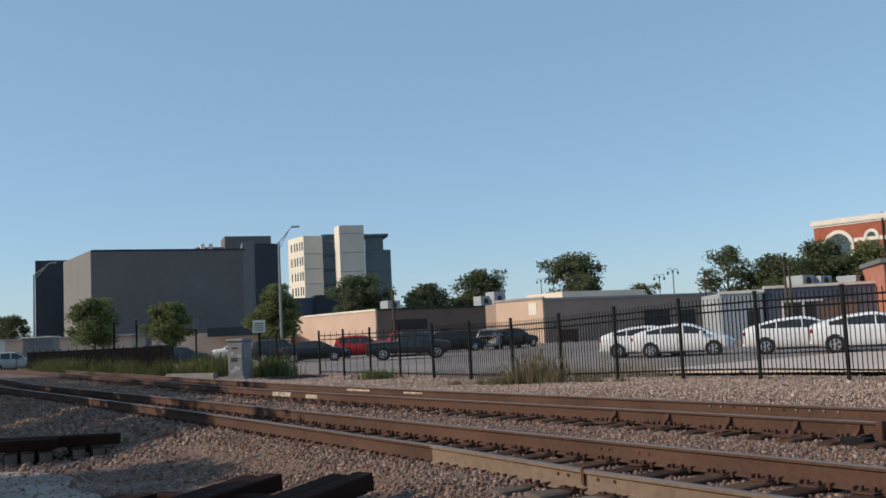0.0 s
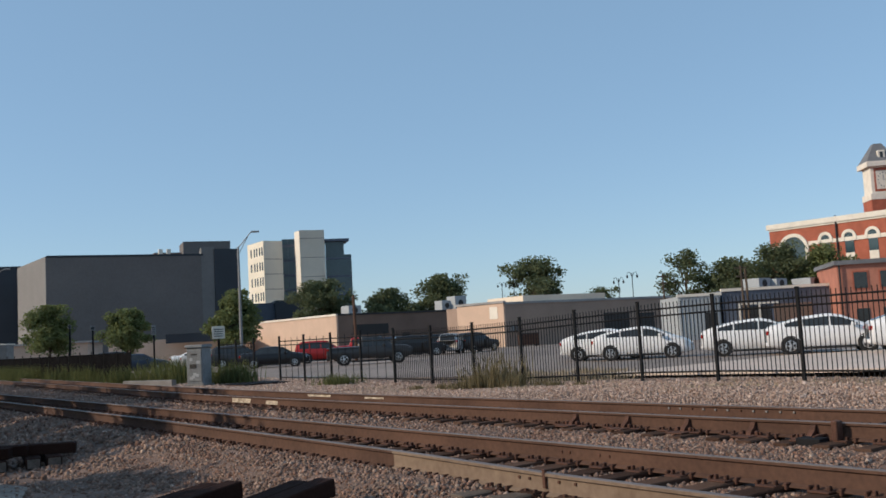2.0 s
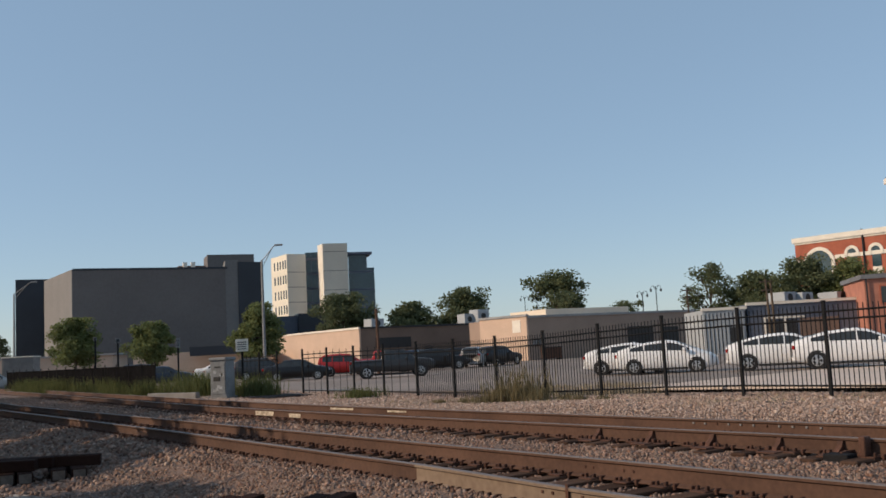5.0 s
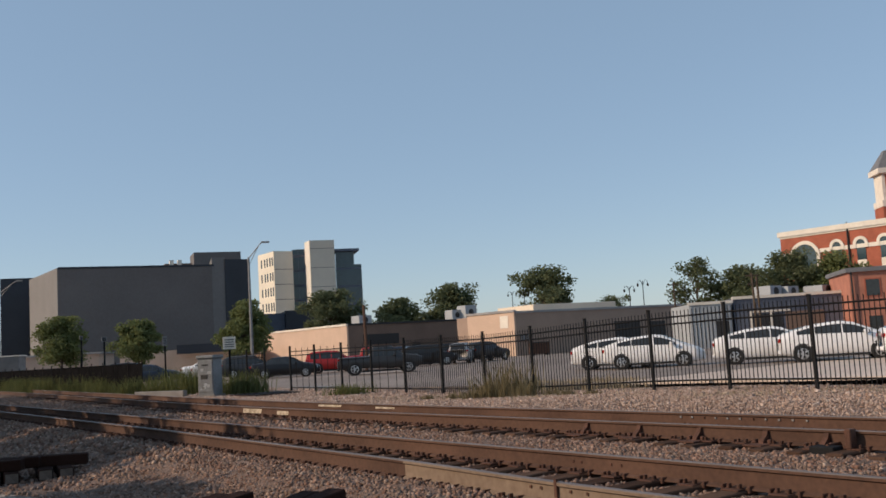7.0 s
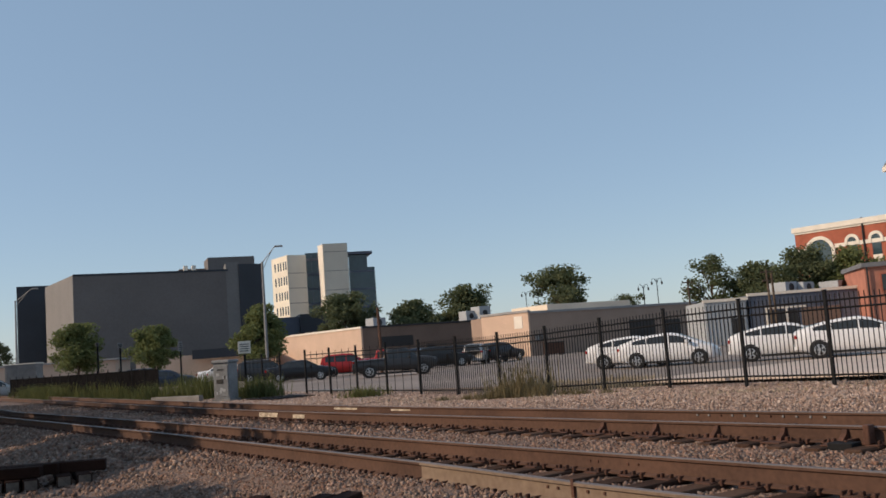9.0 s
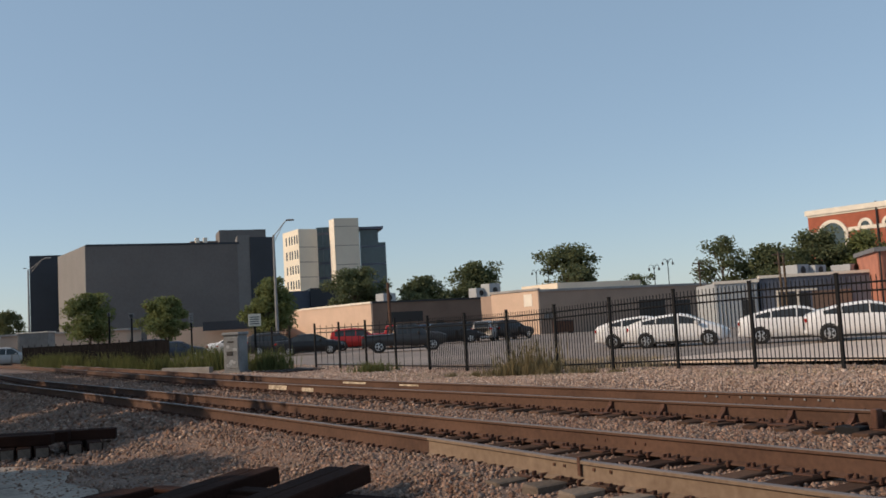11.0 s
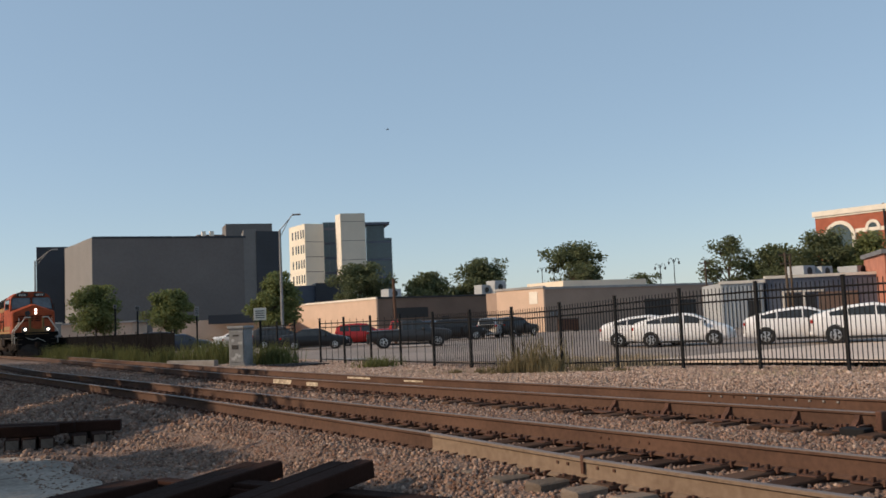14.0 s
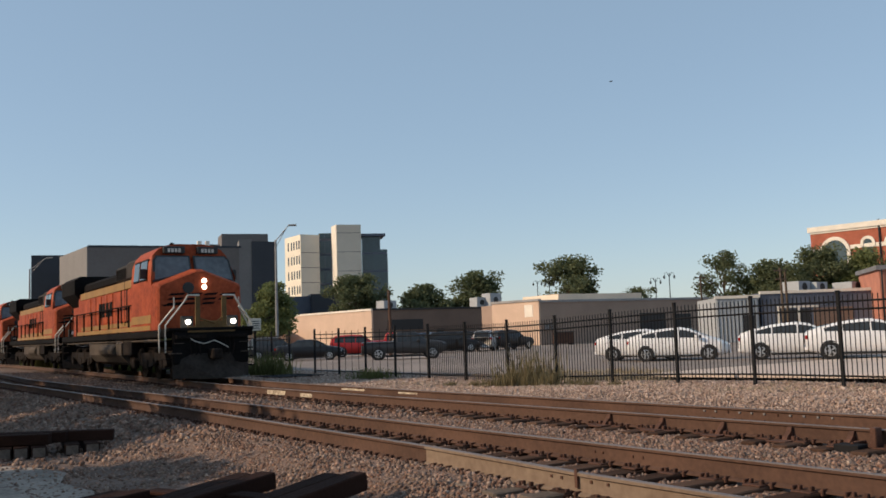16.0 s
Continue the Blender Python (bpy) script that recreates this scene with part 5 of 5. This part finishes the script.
spots = [(*xy(t, 17.8 + rg.uniform(-0.5, 0.2))[:2], q) for t, q in ((-20.3, 1.0), (-20.7, 1.2), (-21.2, .9), (-22.0, .7), (-19.5, .6))]
grass("weeds", spots, 40, 1.05, 0.32, M_WEED, "tall thin dry weed stalks before the fence", 6)
spots = [(*xy(rg.uniform(-30, -8), rg.uniform(16.2, 18.6))[:2], rg.uniform(0.4, 1.0)) for k in range(34)]
grass("weeds", spots, 60, 0.13, 0.5, M_STRAW, "short trampled straw on the stony bank", 14)
spots = [(*xy(rg.uniform(-25, -19.5), rg.uniform(19.4, 23.0))[:2], rg.uniform(0.5, 1.0)) for k in range(16)]
grass("weeds", spots, 150, 0.36, 0.55, M_STRAW, "pale dry straw grass behind the fence", 12)
spots = [(*xy(-30.0, 18.2)[:2], 1.0), (*xy(-30.4, 18.5)[:2], 0.7)]
grass("weeds", spots, 220, 0.5, 0.4, M_GRASS, "small green weed clump below the fence", 4)


# ---- timber stacks on the near side ----
def timbers():
    bm = bmesh.new()
    box(bm, -1.30, 1.30, -0.115, 0.115, -0.09, 0.09, 0.012)
    beam = mesh_of("railway_tie", bm, M_DARKTIE)
    bm = bmesh.new()
    box(bm, -0.004, 0.004, -0.095, 0.095, -0.075, 0.075)
    end = mesh_of("sawn_end", bm, M_TIEEND)

    def put(x, y, z, yaw, tilt=0.0, roll=0.0, ends=True):
        o = new("railway_tie", beam)
        o.matrix_basis = pose(x, y, z, roll, tilt, yaw)
        tagged(o, "loose dark creosoted timber railway tie on the dirt", "railway tie", "loose ties")
        if ends:
            piece("sawn_end", end, o, pose(1.303, 0, 0))
    # the pile by the dirt patch: a bottom layer end-on, others across it
    for ex, ey in ((-8.6, 15.4), (-8.0, 15.5), (-7.12, 15.6), (-6.87, 15.66), (-6.60, 15.72), (-6.15, 15.95), (-5.85, 16.05)):
        yaw = -66 + rg.uniform(-2, 2)
        put(ex - 1.3 * math.cos(radians(yaw)), ey - 1.3 * math.sin(radians(yaw)), -0.42, yaw)
    put(-7.85, 15.95, -0.235, 4, ends=False)
    put(-7.7, 16.25, -0.235, 7, ends=False)
    put(-7.0, 16.45, -0.235, 13, 1.0, ends=False)
    put(-9.4, 17.0, -0.235, 6, ends=False)
    put(-9.5, 17.05, -0.05, 8, ends=False)
    put(-1.15, 9.35, -0.37, -35, ends=False)
    put(-2.25, 10.1, -0.42, -35, ends=False)
    # three beams lying up the shoulder of the ballast
    for ex, ey, ez, tl in ((-3.3, 10.6, -0.38, -2.0), (-1.95, 10.7, -0.25, -4.5), (-0.87, 9.75, -0.15, -5.5)):
        k = 1.3 * math.cos(radians(tl))
        for j, back in ((0, 0.0), (1, 0.12)):
            put(ex - 0.578 * (k + back) - 0.19 * j, ey - 0.816 * (k + back) + 0.135 * j, ez + 1.3 * math.sin(radians(tl)) - 0.012 * j, 54.7, tl, ends=False)


timbers()

# ---- locomotives ----
P_ORANGE = mat("faded_orange_paint", (0.34, 0.054, 0.016), 0.65, spec=0.2, var=0.42, scale=0.9, fine=7, bump=0.06, col2=(0.46, 0.092, 0.034))
P_YELLOW = mat("dirty_yellow_paint", (0.28, 0.15, 0.032), 0.6, var=0.25, scale=0.8, fine=10, bump=0.05)
P_GOLD = mat("dull_dark_gold_paint", (0.13, 0.068, 0.014), 0.65, var=0.3, scale=1.5, fine=10, bump=0.05)
P_PLOW = mat("dusty_black_steel", (0.036, 0.029, 0.025), 0.9, spec=0.15, var=0.45, scale=1.2, fine=9, bump=0.2)
P_SOOT = mat("sooty_black_paint", (0.010, 0.009, 0.009), 0.85, spec=0.06, var=0.35, scale=0.8, fine=12, bump=0.1)
P_ROOFGREY = mat("sooty_roof_grey", (0.040, 0.036, 0.034), 0.85, spec=0.15, var=0.4, scale=0.8, fine=9, bump=0.1)
P_GRIME = mat("grimy_running_gear", (0.018, 0.014, 0.012), 0.95, spec=0.1, var=0.5, scale=1.5, fine=12, bump=0.3)
P_TANK = mat("dusty_fuel_tank", (0.075, 0.060, 0.048), 0.9, spec=0.2, var=0.4, scale=0.8, fine=9, bump=0.15)
P_RAILING = mat("pale_grab_rail_paint", (0.55, 0.52, 0.46), 0.5, var=0.15, scale=3, fine=30, bump=0.05)


# The grey base colour stands in for sky reflected by the windscreens.
M_CABGLASS = mat("sky_grey_cab_glass", (0.10, 0.11, 0.12), 0.2, var=0.3, scale=0.8, fine=6, bump=0.0)


def locomotive(label):
    g = thing("locomotive", pose(0, 0, 0), label, "locomotive", "train")
    part("frame", box(bmesh.new(), -10.7, 10.1, -1.5, 1.5, 1.45, 1.72, 0.04), P_SOOT, g)
    bm = bmesh.new()
    prism(bm, [(-1.2, 0.55), (-1.45, 0.85), (-1.45, 1.32), (1.45, 1.32), (1.45, 0.85), (1.2, 0.55), (0.8, 0.42), (-0.8, 0.42)], "x", -3.4, 3.2)
    part("fuel_tank", bm, P_TANK, g)
    for s in (-1, 1):
        part("air_reservoir", lathe(bmesh.new(), [(0.2, -1.4), (0.26, -1.3), (0.26, 1.3), (0.2, 1.4)], "x", 12, (0.8, s * 1.36, 1.05)), P_TANK, g)
    for cx in (-6.7, 6.5):
        tr = part("truck", box(bmesh.new(), cx - 2.6, cx + 2.6, -0.9, 0.9, 0.55, 1.15, 0.05), P_GRIME, g)
        for s in (-1, 1):
            bm = bmesh.new()
            prism(bm, [(cx - 2.8, 0.55), (cx - 2.5, 0.95), (cx + 2.5, 0.95), (cx + 2.8, 0.55), (cx + 2.3, 0.4), (cx + 1.6, 0.7), (cx + 0.6, 0.45), (cx - 0.6, 0.45), (cx - 1.6, 0.7), (cx - 2.3, 0.4)], "y", s * 1.1, s * 1.25)
            part("side_frame", bm, P_GRIME, tr)
            for ax in (-2.05, 0, 2.05):
                part("wheel", lathe(bmesh.new(), [(0.53, -0.07), (0.53, 0.05), (0.57, 0.07), (0.3, 0.07), (0.15, 0.1)][::1], "y", 20, (cx + ax, s * 0.76, 0.52)), P_GRIME, tr)
                part("journal", box(bmesh.new(), cx + ax - 0.2, cx + ax + 0.2, min(s * 1.1, s * 1.29), max(s * 1.1, s * 1.29), 0.36, 0.70, 0.03), P_GRIME, tr)
            for ax in (-1.0, 1.0):
                part("spring", lathe(bmesh.new(), [(0.10, 0.5), (0.13, 0.6), (0.13, 1.0), (0.10, 1.1)], "z", 10, (cx + ax, s * 1.15, 0)), P_GRIME, tr)
    # cab and nose
    half = [(1.5, 1.72), (1.5, 3.6), (1.45, 4.12), (1.34, 4.38), (1.14, 4.60), (0.86, 4.74), (0.45, 4.80)]
    cs = [(-y, z) for y, z in half] + half[::-1]
    bm = bmesh.new()
    prism(bm, cs, "x", 5.2, 7.75)
    for v in bm.verts:
        if v.co.x > 7 and v.co.z < 3.7:
            v.co.x = 8.25
    part("cab", bm, P_ORANGE, g)
    part("roof_hatch", box(bmesh.new(), 5.9, 6.7, -0.4, 0.4, 4.78, 4.86, 0.02), P_SOOT, g)
    part("antenna", lathe(bmesh.new(), [(0.10, 4.79), (0.10, 4.84), (0.04, 4.90)], "z", 10, (7.2, -0.5, 0)), P_SOOT, g)
    bm = bmesh.new()
    rings = []
    for x, w, zs, zp in ((8.2, 1.5, 3.36, 3.86), (8.72, 1.49, 3.33, 3.82), (8.92, 1.46, 3.29, 3.77), (9.0, 1.40, 3.24, 3.72)):
        rings.append([bm.verts.new((x, y, z)) for y, z in ((-w, 1.72), (-w, zs - 0.1), (-w * 0.96, zs), (-0.12, zp), (0.12, zp), (w * 0.96, zs), (w, zs - 0.1), (w, 1.72))])
    for a, b in zip(rings, rings[1:]):
        for i in range(8):
            bm.faces.new((a[i], a[(i + 1) % 8], b[(i + 1) % 8], b[i]))
    bm.faces.new(rings[-1])
    bmesh.ops.recalc_face_normals(bm, faces=bm.faces)
    part("nose", bm, P_ORANGE, g)

    def front_quad(name, pts, material, th=0.03, parent=g):
        b = bmesh.new()
        p = [Vector(q) for q in pts]
        nrm = (p[1] - p[0]).cross(p[2] - p[0]).normalized()
        if nrm.x < 0:
            nrm = -nrm
        f = [b.verts.new(q + nrm * th) for q in p]
        k = [b.verts.new(q - nrm * 0.02) for q in p]
        b.faces.new(f)
        for i in range(len(p)):
            j = (i + 1) % len(p)
            b.faces.new((f[i], k[i], k[j], f[j]))
        bmesh.ops.recalc_face_normals(b, faces=b.faces)
        return part(name, b, material, parent)
    # windscreens lie on the sloping cab front
    def fx(z):
        return 8.25 - (z - 3.55) * (0.5 / 1.03) if z > 3.55 else 8.25
    for s in (-1, 1):
        fr2 = [(fx(z), s * y, z) for y, z in ((0.06, 3.70), (0.06, 4.36), (1.24, 4.36), (1.37, 4.20), (1.45, 3.40))]
        front_quad("windscreen_seal", fr2, M_TRIM, 0.03)
        fr3 = [(fx(z), s * y, z) for y, z in ((0.12, 3.74), (0.12, 4.30), (1.19, 4.30), (1.30, 4.17), (1.38, 3.46))]
        front_quad("windscreen", fr3, M_CABGLASS, 0.045)
        nb = part("number_board", box(bmesh.new(), 7.55, 7.93, min(s * 0.22, s * 0.98), max(s * 0.22, s * 0.98), 4.45, 4.70, 0.02), M_TRIM, g)
        bm = bmesh.new()
        for k in range(4):
            y0 = s * 0.6 - 0.24 + 0.125 * k
            box(bm, 7.925, 7.94, y0, y0 + 0.085, 4.49, 4.62)
        part("number_bars", bm, P_RAILING, nb)
        for x0, x1 in ((5.65, 6.45), (6.65, 7.6)):
            for nm, e, o, m in (("side_window_frame", 0.06, 0.0, P_SOOT), ("side_window", 0.0, 0.014, M_GLASS)):
                bm = bmesh.new()
                z0, z1 = 3.55 - e, 4.20 + e
                box(bm, x0 - e, x1 + e, 1.40, 1.50, z0, z1)
                for v in bm.verts:
                    v.co.y = s * ((1.515 if v.co.y > 1.45 else 1.36) + o - max(0, v.co.z - 3.6) * 0.115)
                bmesh.ops.recalc_face_normals(bm, faces=bm.faces)
                part(nm, bm, m, g)
        part("mirror", box(bmesh.new(), 7.55, 7.65, min(s * 1.5, s * 1.75), max(s * 1.5, s * 1.75), 3.55, 3.9, 0.02), M_TRIM, g)
        part("ditch_light", lathe(bmesh.new(), [(0.08, 0.0), (0.09, 0.12), (0.08, 0.14), (0.03, 0.16)], "x", 14, (10.12, s * 0.77, 1.95)), M_LAMP, g, "bright lit ditch light")
        part("ditch_light_box", box(bmesh.new(), 9.95, 10.12, s * 0.77 - 0.2, s * 0.77 + 0.2, 1.72, 2.15, 0.02), M_TRIM, g)
        # stair rails and grab irons
        part("stair_rail", tube(bmesh.new(), [(10.25, s * 0.40, 2.84), (10.25, s * 0.80, 2.84), (10.25, s * 0.86, 2.70), (10.05, s * 1.48, 1.86), (10.05, s * 1.48, 0.95)], 0.032, 6), P_RAILING, g)
        part("stair_rail", tube(bmesh.new(), [(9.75, s * 1.12, 2.80), (9.75, s * 1.12, 2.45), (9.45, s * 1.54, 1.86), (9.45, s * 1.54, 0.95)], 0.032, 6), P_RAILING, g)
        for k in range(4):
            part("step", box(bmesh.new(), 9.4, 10.1, min(s * 1.2, s * 1.5), max(s * 1.2, s * 1.5), 0.42 + 0.3 * k, 0.46 + 0.3 * k), P_SOOT, g)
        part("end_rail", box(bmesh.new(), 10.2, 10.26, s * 0.45 - 0.09, s * 0.45 + 0.075, 1.72, 2.8, 0.01), P_GOLD, g)
        # walkway rail
        rail = [(5.0, s * 1.47, 2.72), (-3.0, s * 1.47, 2.72), (-10.4, s * 1.47, 2.72)]
        part("handrail", tube(bmesh.new(), rail, 0.03, 5), P_SOOT, g)
        for k in range(9):
            part("stanchion", tube(bmesh.new(), [(4.6 - 1.85 * k, s * 1.47, 1.7), (4.6 - 1.85 * k, s * 1.47, 2.72)], 0.042, 6), P_SOOT, g)
        part("yellow_stripe", box(bmesh.new(), -6.2, 5.15, min(s * 1.30, s * 1.345), max(s * 1.30, s * 1.345), 3.42, 3.72), P_YELLOW, g)
        part("hood_band", box(bmesh.new(), -6.2, 5.15, min(s * 1.30, s * 1.33), max(s * 1.30, s * 1.33), 1.95, 2.12), P_YELLOW, g, "dirty yellow band along the hood foot")
        part("cab_band", box(bmesh.new(), 5.25, 8.2, min(s * 1.49, s * 1.512), max(s * 1.49, s * 1.512), 1.98, 2.26), P_YELLOW, g, "dirty yellow band along the cab foot")
        part("battery_box", box(bmesh.new(), 3.5, 5.0, min(s * 1.0, s * 1.46), max(s * 1.0, s * 1.46), 0.85, 1.44, 0.03), P_GRIME, g)
        part("piping", tube(bmesh.new(), [(-9.5, s * 1.42, 1.36), (0, s * 1.44, 1.38), (9.3, s * 1.42, 1.36)], 0.035, 5), P_TANK, g)
        for k in range(3):
            part("side_step", box(bmesh.new(), -10.4, -9.8, min(s * 1.2, s * 1.5), max(s * 1.2, s * 1.5), 0.5 + 0.35 * k, 0.54 + 0.35 * k), P_SOOT, g)
        part("sill_stripe", box(bmesh.new(), -6.2, 8.1, min(s * 1.495, s * 1.515), max(s * 1.495, s * 1.515), 1.74, 1.90), P_YELLOW, g)
        for k, x0 in enumerate((4.2, 3.2, 2.2, 0.6, -0.6, -1.8, -3.0, -4.2)):
            part("hood_door", box(bmesh.new(), x0 - 0.42, x0 + 0.42, min(s * 1.30, s * 1.34), max(s * 1.30, s * 1.34), 2.16, 3.38, 0.01), P_ORANGE, g)
            part("latch", box(bmesh.new(), x0 + 0.30, x0 + 0.36, min(s * 1.34, s * 1.36), max(s * 1.34, s * 1.36), 2.6, 2.75), P_SOOT, g)
        for x0 in (4.75, 3.7, 2.7):
            part("grille", box(bmesh.new(), x0 - 0.09, x0 + 0.09, min(s * 1.30, s * 1.35), max(s * 1.30, s * 1.35), 2.1, 3.4), P_SOOT, g)
        bm = bmesh.new()
        for k in range(4):
            box(bm, -1.8 + k * 0.75, -1.25 + k * 0.75, min(s * 1.335, s * 1.352), max(s * 1.335, s * 1.352), 2.45, 3.05)
        part("emblem", bm, P_SOOT, g)
    part("hood", box(bmesh.new(), -7.0, 5.2, -1.31, 1.31, 1.72, 3.75, 0.08), P_ORANGE, g)
    part("hood_roof", box(bmesh.new(), -7.0, 1.1, -1.12, 1.12, 3.75, 4.22, 0.12), P_SOOT, g)
    part("exhaust_stack", box(bmesh.new(), -1.8, -0.6, -0.4, 0.4, 4.2, 4.55, 0.04), P_SOOT, g)
    part("blower_housing", box(bmesh.new(), 1.15, 3.35, -1.24, 1.24, 3.75, 4.42, 0.10), P_ROOFGREY, g, "sooty dark grey blower housing")
    part("inverter_housing", box(bmesh.new(), 3.4, 5.18, -1.28, 1.28, 3.75, 4.50, 0.10), P_ROOFGREY, g, "sooty dark grey inverter housing")
    for s in (-1, 1):
        for k in range(6):
            part("louvre", box(bmesh.new(), 1.35 + 0.31 * k, 1.55 + 0.31 * k, min(s * 1.22, s * 1.26), max(s * 1.22, s * 1.26), 3.86, 4.28), P_SOOT, g)
        part("hood_seam", box(bmesh.new(), 3.30, 3.36, min(s * 1.3, s * 1.347), max(s * 1.3, s * 1.347), 2.0, 3.7), P_SOOT, g)
    part("horn", box(bmesh.new(), 4.9, 5.4, -0.3, 0.3, 4.5, 4.72, 0.03), M_STEEL, g)
    bm = bmesh.new()
    prism(bm, [(-1.0, 3.2), (-1.56, 3.75), (-1.56, 4.42), (-1.3, 4.6), (1.3, 4.6), (1.56, 4.42), (1.56, 3.75), (1.0, 3.2)], "x", -10.3, -6.6)
    part("radiator", bm, P_SOOT, g)
    part("rear_hood", box(bmesh.new(), -10.3, -7.0, -1.0, 1.0, 1.72, 3.3, 0.05), P_ORANGE, g)
    # nose fittings
    for z in (3.30, 3.08):
        part("headlight", lathe(bmesh.new(), [(0.075, 0.0), (0.085, 0.09), (0.07, 0.11), (0.03, 0.12)], "x", 14, (8.97, 0.13, z + 0.10)), M_LAMP, g, "bright lit headlight")
    part("horn_port", lathe(bmesh.new(), [(0.2, 0), (0.2, 0.04), (0.15, 0.045)], "x", 14, (8.98, -0.42, 3.16)), M_TRIM, g)
    bm = bmesh.new()
    for y0, y1, n in ((-1.12, -0.62, 3), (-0.52, -0.02, 3), (0.10, 0.52, 3), (0.66, 1.16, 2)):
        for q in range(n):
            z = 2.96 - 0.16 * q
            k = 0.10 - 0.05 * q
            prism(bm, [(y0 + k, z), (y1 + k, z + 0.03), (y1 + k - 0.06, z - 0.05), (y0 + k - 0.10, z - 0.07)], "x", 8.99, 9.012)
    prism(bm, [(-1.34, 2.58), (-0.30, 2.66), (-0.40, 2.58), (-1.25, 2.52)], "x", 8.99, 9.012)
    part("emblem", bm, P_SOOT, g, "dark slanted emblem shapes")
    part("nose_door", box(bmesh.new(), 8.99, 9.03, -0.36, 0.36, 1.75, 2.5, 0.01), P_ORANGE, g)
    part("platform_gate", box(bmesh.new(), 10.21, 10.25, -0.37, 0.37, 1.80, 1.98, 0.01), P_GOLD, g)
    part("end_platform", box(bmesh.new(), 8.9, 10.3, -1.45, 1.45, 1.66, 1.76, 0.02), P_SOOT, g)
    part("end_beam", box(bmesh.new(), 10.22, 10.28, -0.8, 0.8, 1.60, 1.80, 0.01), P_GOLD, g)
    part("chain", tube(bmesh.new(), [(10.26, -0.38, 2.05), (10.26, 0.1, 1.9), (10.26, 0.38, 2.1)], 0.03, 5), P_GOLD, g)
    part("pilot", box(bmesh.new(), 10.0, 10.25, -1.28, 1.28, 0.55, 1.66, 0.04), P_SOOT, g)
    bm = bmesh.new()
    a = [bm.verts.new(p) for p in ((10.1, -1.32, 0.9), (10.1, 1.32, 0.9), (10.2, 1.28, 0.1), (10.2, -1.28, 0.1))]
    b = [bm.verts.new(p) for p in ((10.4, 0, 0.9), (10.8, 0, 0.06))]
    bm.faces.new((a[0], b[0], b[1], a[3]))
    bm.faces.new((b[0], a[1], a[2], b[1]))
    bm.faces.new((a[0], a[1], b[0]))
    bm.faces.new((a[3], b[1], a[2]))
    bm.faces.new((a[0], a[3], a[2], a[1]))
    bmesh.ops.recalc_face_normals(bm, faces=bm.faces)
    part("snow_plow", bm, P_PLOW, g)
    for s in (-1, 1):
        for k, y in enumerate((0.45, 0.6, 0.75)):
            part("brake_hose", tube(bmesh.new(), [(10.26, s * y, 1.5), (10.36, s * y, 1.2), (10.34, s * (y - 0.06), 0.85)], 0.022, 5), P_GRIME, g)
        part("corner_step", box(bmesh.new(), 10.0, 10.3, min(s * 1.0, s * 1.4), max(s * 1.0, s * 1.4), 0.9, 0.94), P_TANK, g)
        part("grab_iron", tube(bmesh.new(), [(10.28, s * 0.95, 1.25), (10.33, s * 0.95, 1.25), (10.33, s * 1.25, 1.25), (10.28, s * 1.25, 1.25)], 0.015, 5), P_TANK, g)
        part("anti_climber", box(bmesh.new(), 10.22, 10.36, min(s * 0.2, s * 1.2), max(s * 0.2, s * 1.2), 1.40, 1.52, 0.01), P_GRIME, g)
    part("coupler", box(bmesh.new(), 10.25, 10.95, -0.17, 0.17, 0.7, 1.05, 0.05), P_GRIME, g)
    part("air_hose", tube(bmesh.new(), [(10.27, -0.85, 1.5), (10.38, -0.6, 1.3), (10.42, -0.3, 1.22), (10.42, 0.05, 1.32), (10.4, 0.3, 1.2), (10.3, 0.6, 1.05)], 0.018, 5), P_RAILING, g)
    return g


LOCO = [locomotive("faded orange diesel locomotive with lit headlights")]
for k in range(2):
    LOCO.append(copy_thing(LOCO[0], pose(0, 0, 0)))
    for ch in LOCO[-1].children:
        if ch.name.startswith(("headlight", "ditch_light")) and "box" not in ch.name:
            ch.data = ch.data.copy()
            ch.data.materials[0] = M_CLEARLENS
            ch["label"] = "unlit lamp"
    LOCO[-1]["label"] = "faded orange diesel locomotive coupled behind the first"


def build_bird():
    b = thing("bird", pose(0, 0, 0), "small dark bird flying across the sky", "bird")
    part("body", lathe(bmesh.new(), [(0.01, -0.16), (0.05, -0.06), (0.055, 0.04), (0.02, 0.16)], "x", 8), M_TRIM, b)
    for s in (-1, 1):
        bm = bmesh.new()
        prism(bm, [(-0.06, 0.03 * s), (0.07, 0.03 * s), (0.03, 0.3 * s), (-0.05, 0.27 * s)], "z", 0.0, 0.015)
        part("wing", bm, M_TRIM, b)
    for ch in b.children:
        ch.data.transform(Matrix.Scale(0.65, 4))
    return b


BIRD = build_bird()


def motions():
    for k, lo in enumerate(LOCO):
        rows = []
        for i in range(33):
            s = i * 0.5
            t = -40.75 + 19.9 * (s - 16.0) - 0.75 * min(16.0 - s, 3.0) ** 2 - 4.5 * max(13.0 - s, 0.0) - 22.4 * k
            rows.append((s, pose(*xy(t, TRACK_FAR + bend(t)), 0, 0, HEAD + turn(t))))
        walk(lo, rows)
    walk(BIRD, [(0.0, pose(-150, 60, -1, 0, 0, 15)), (12.5, pose(-13.9, 60, 9.7, 0, 0, 15)), (14.5, pose(0.35, 60, 14.8, 0, 0, 15)), (16.0, pose(11.5, 60, 17.1, 0, 0, 12))])


motions()
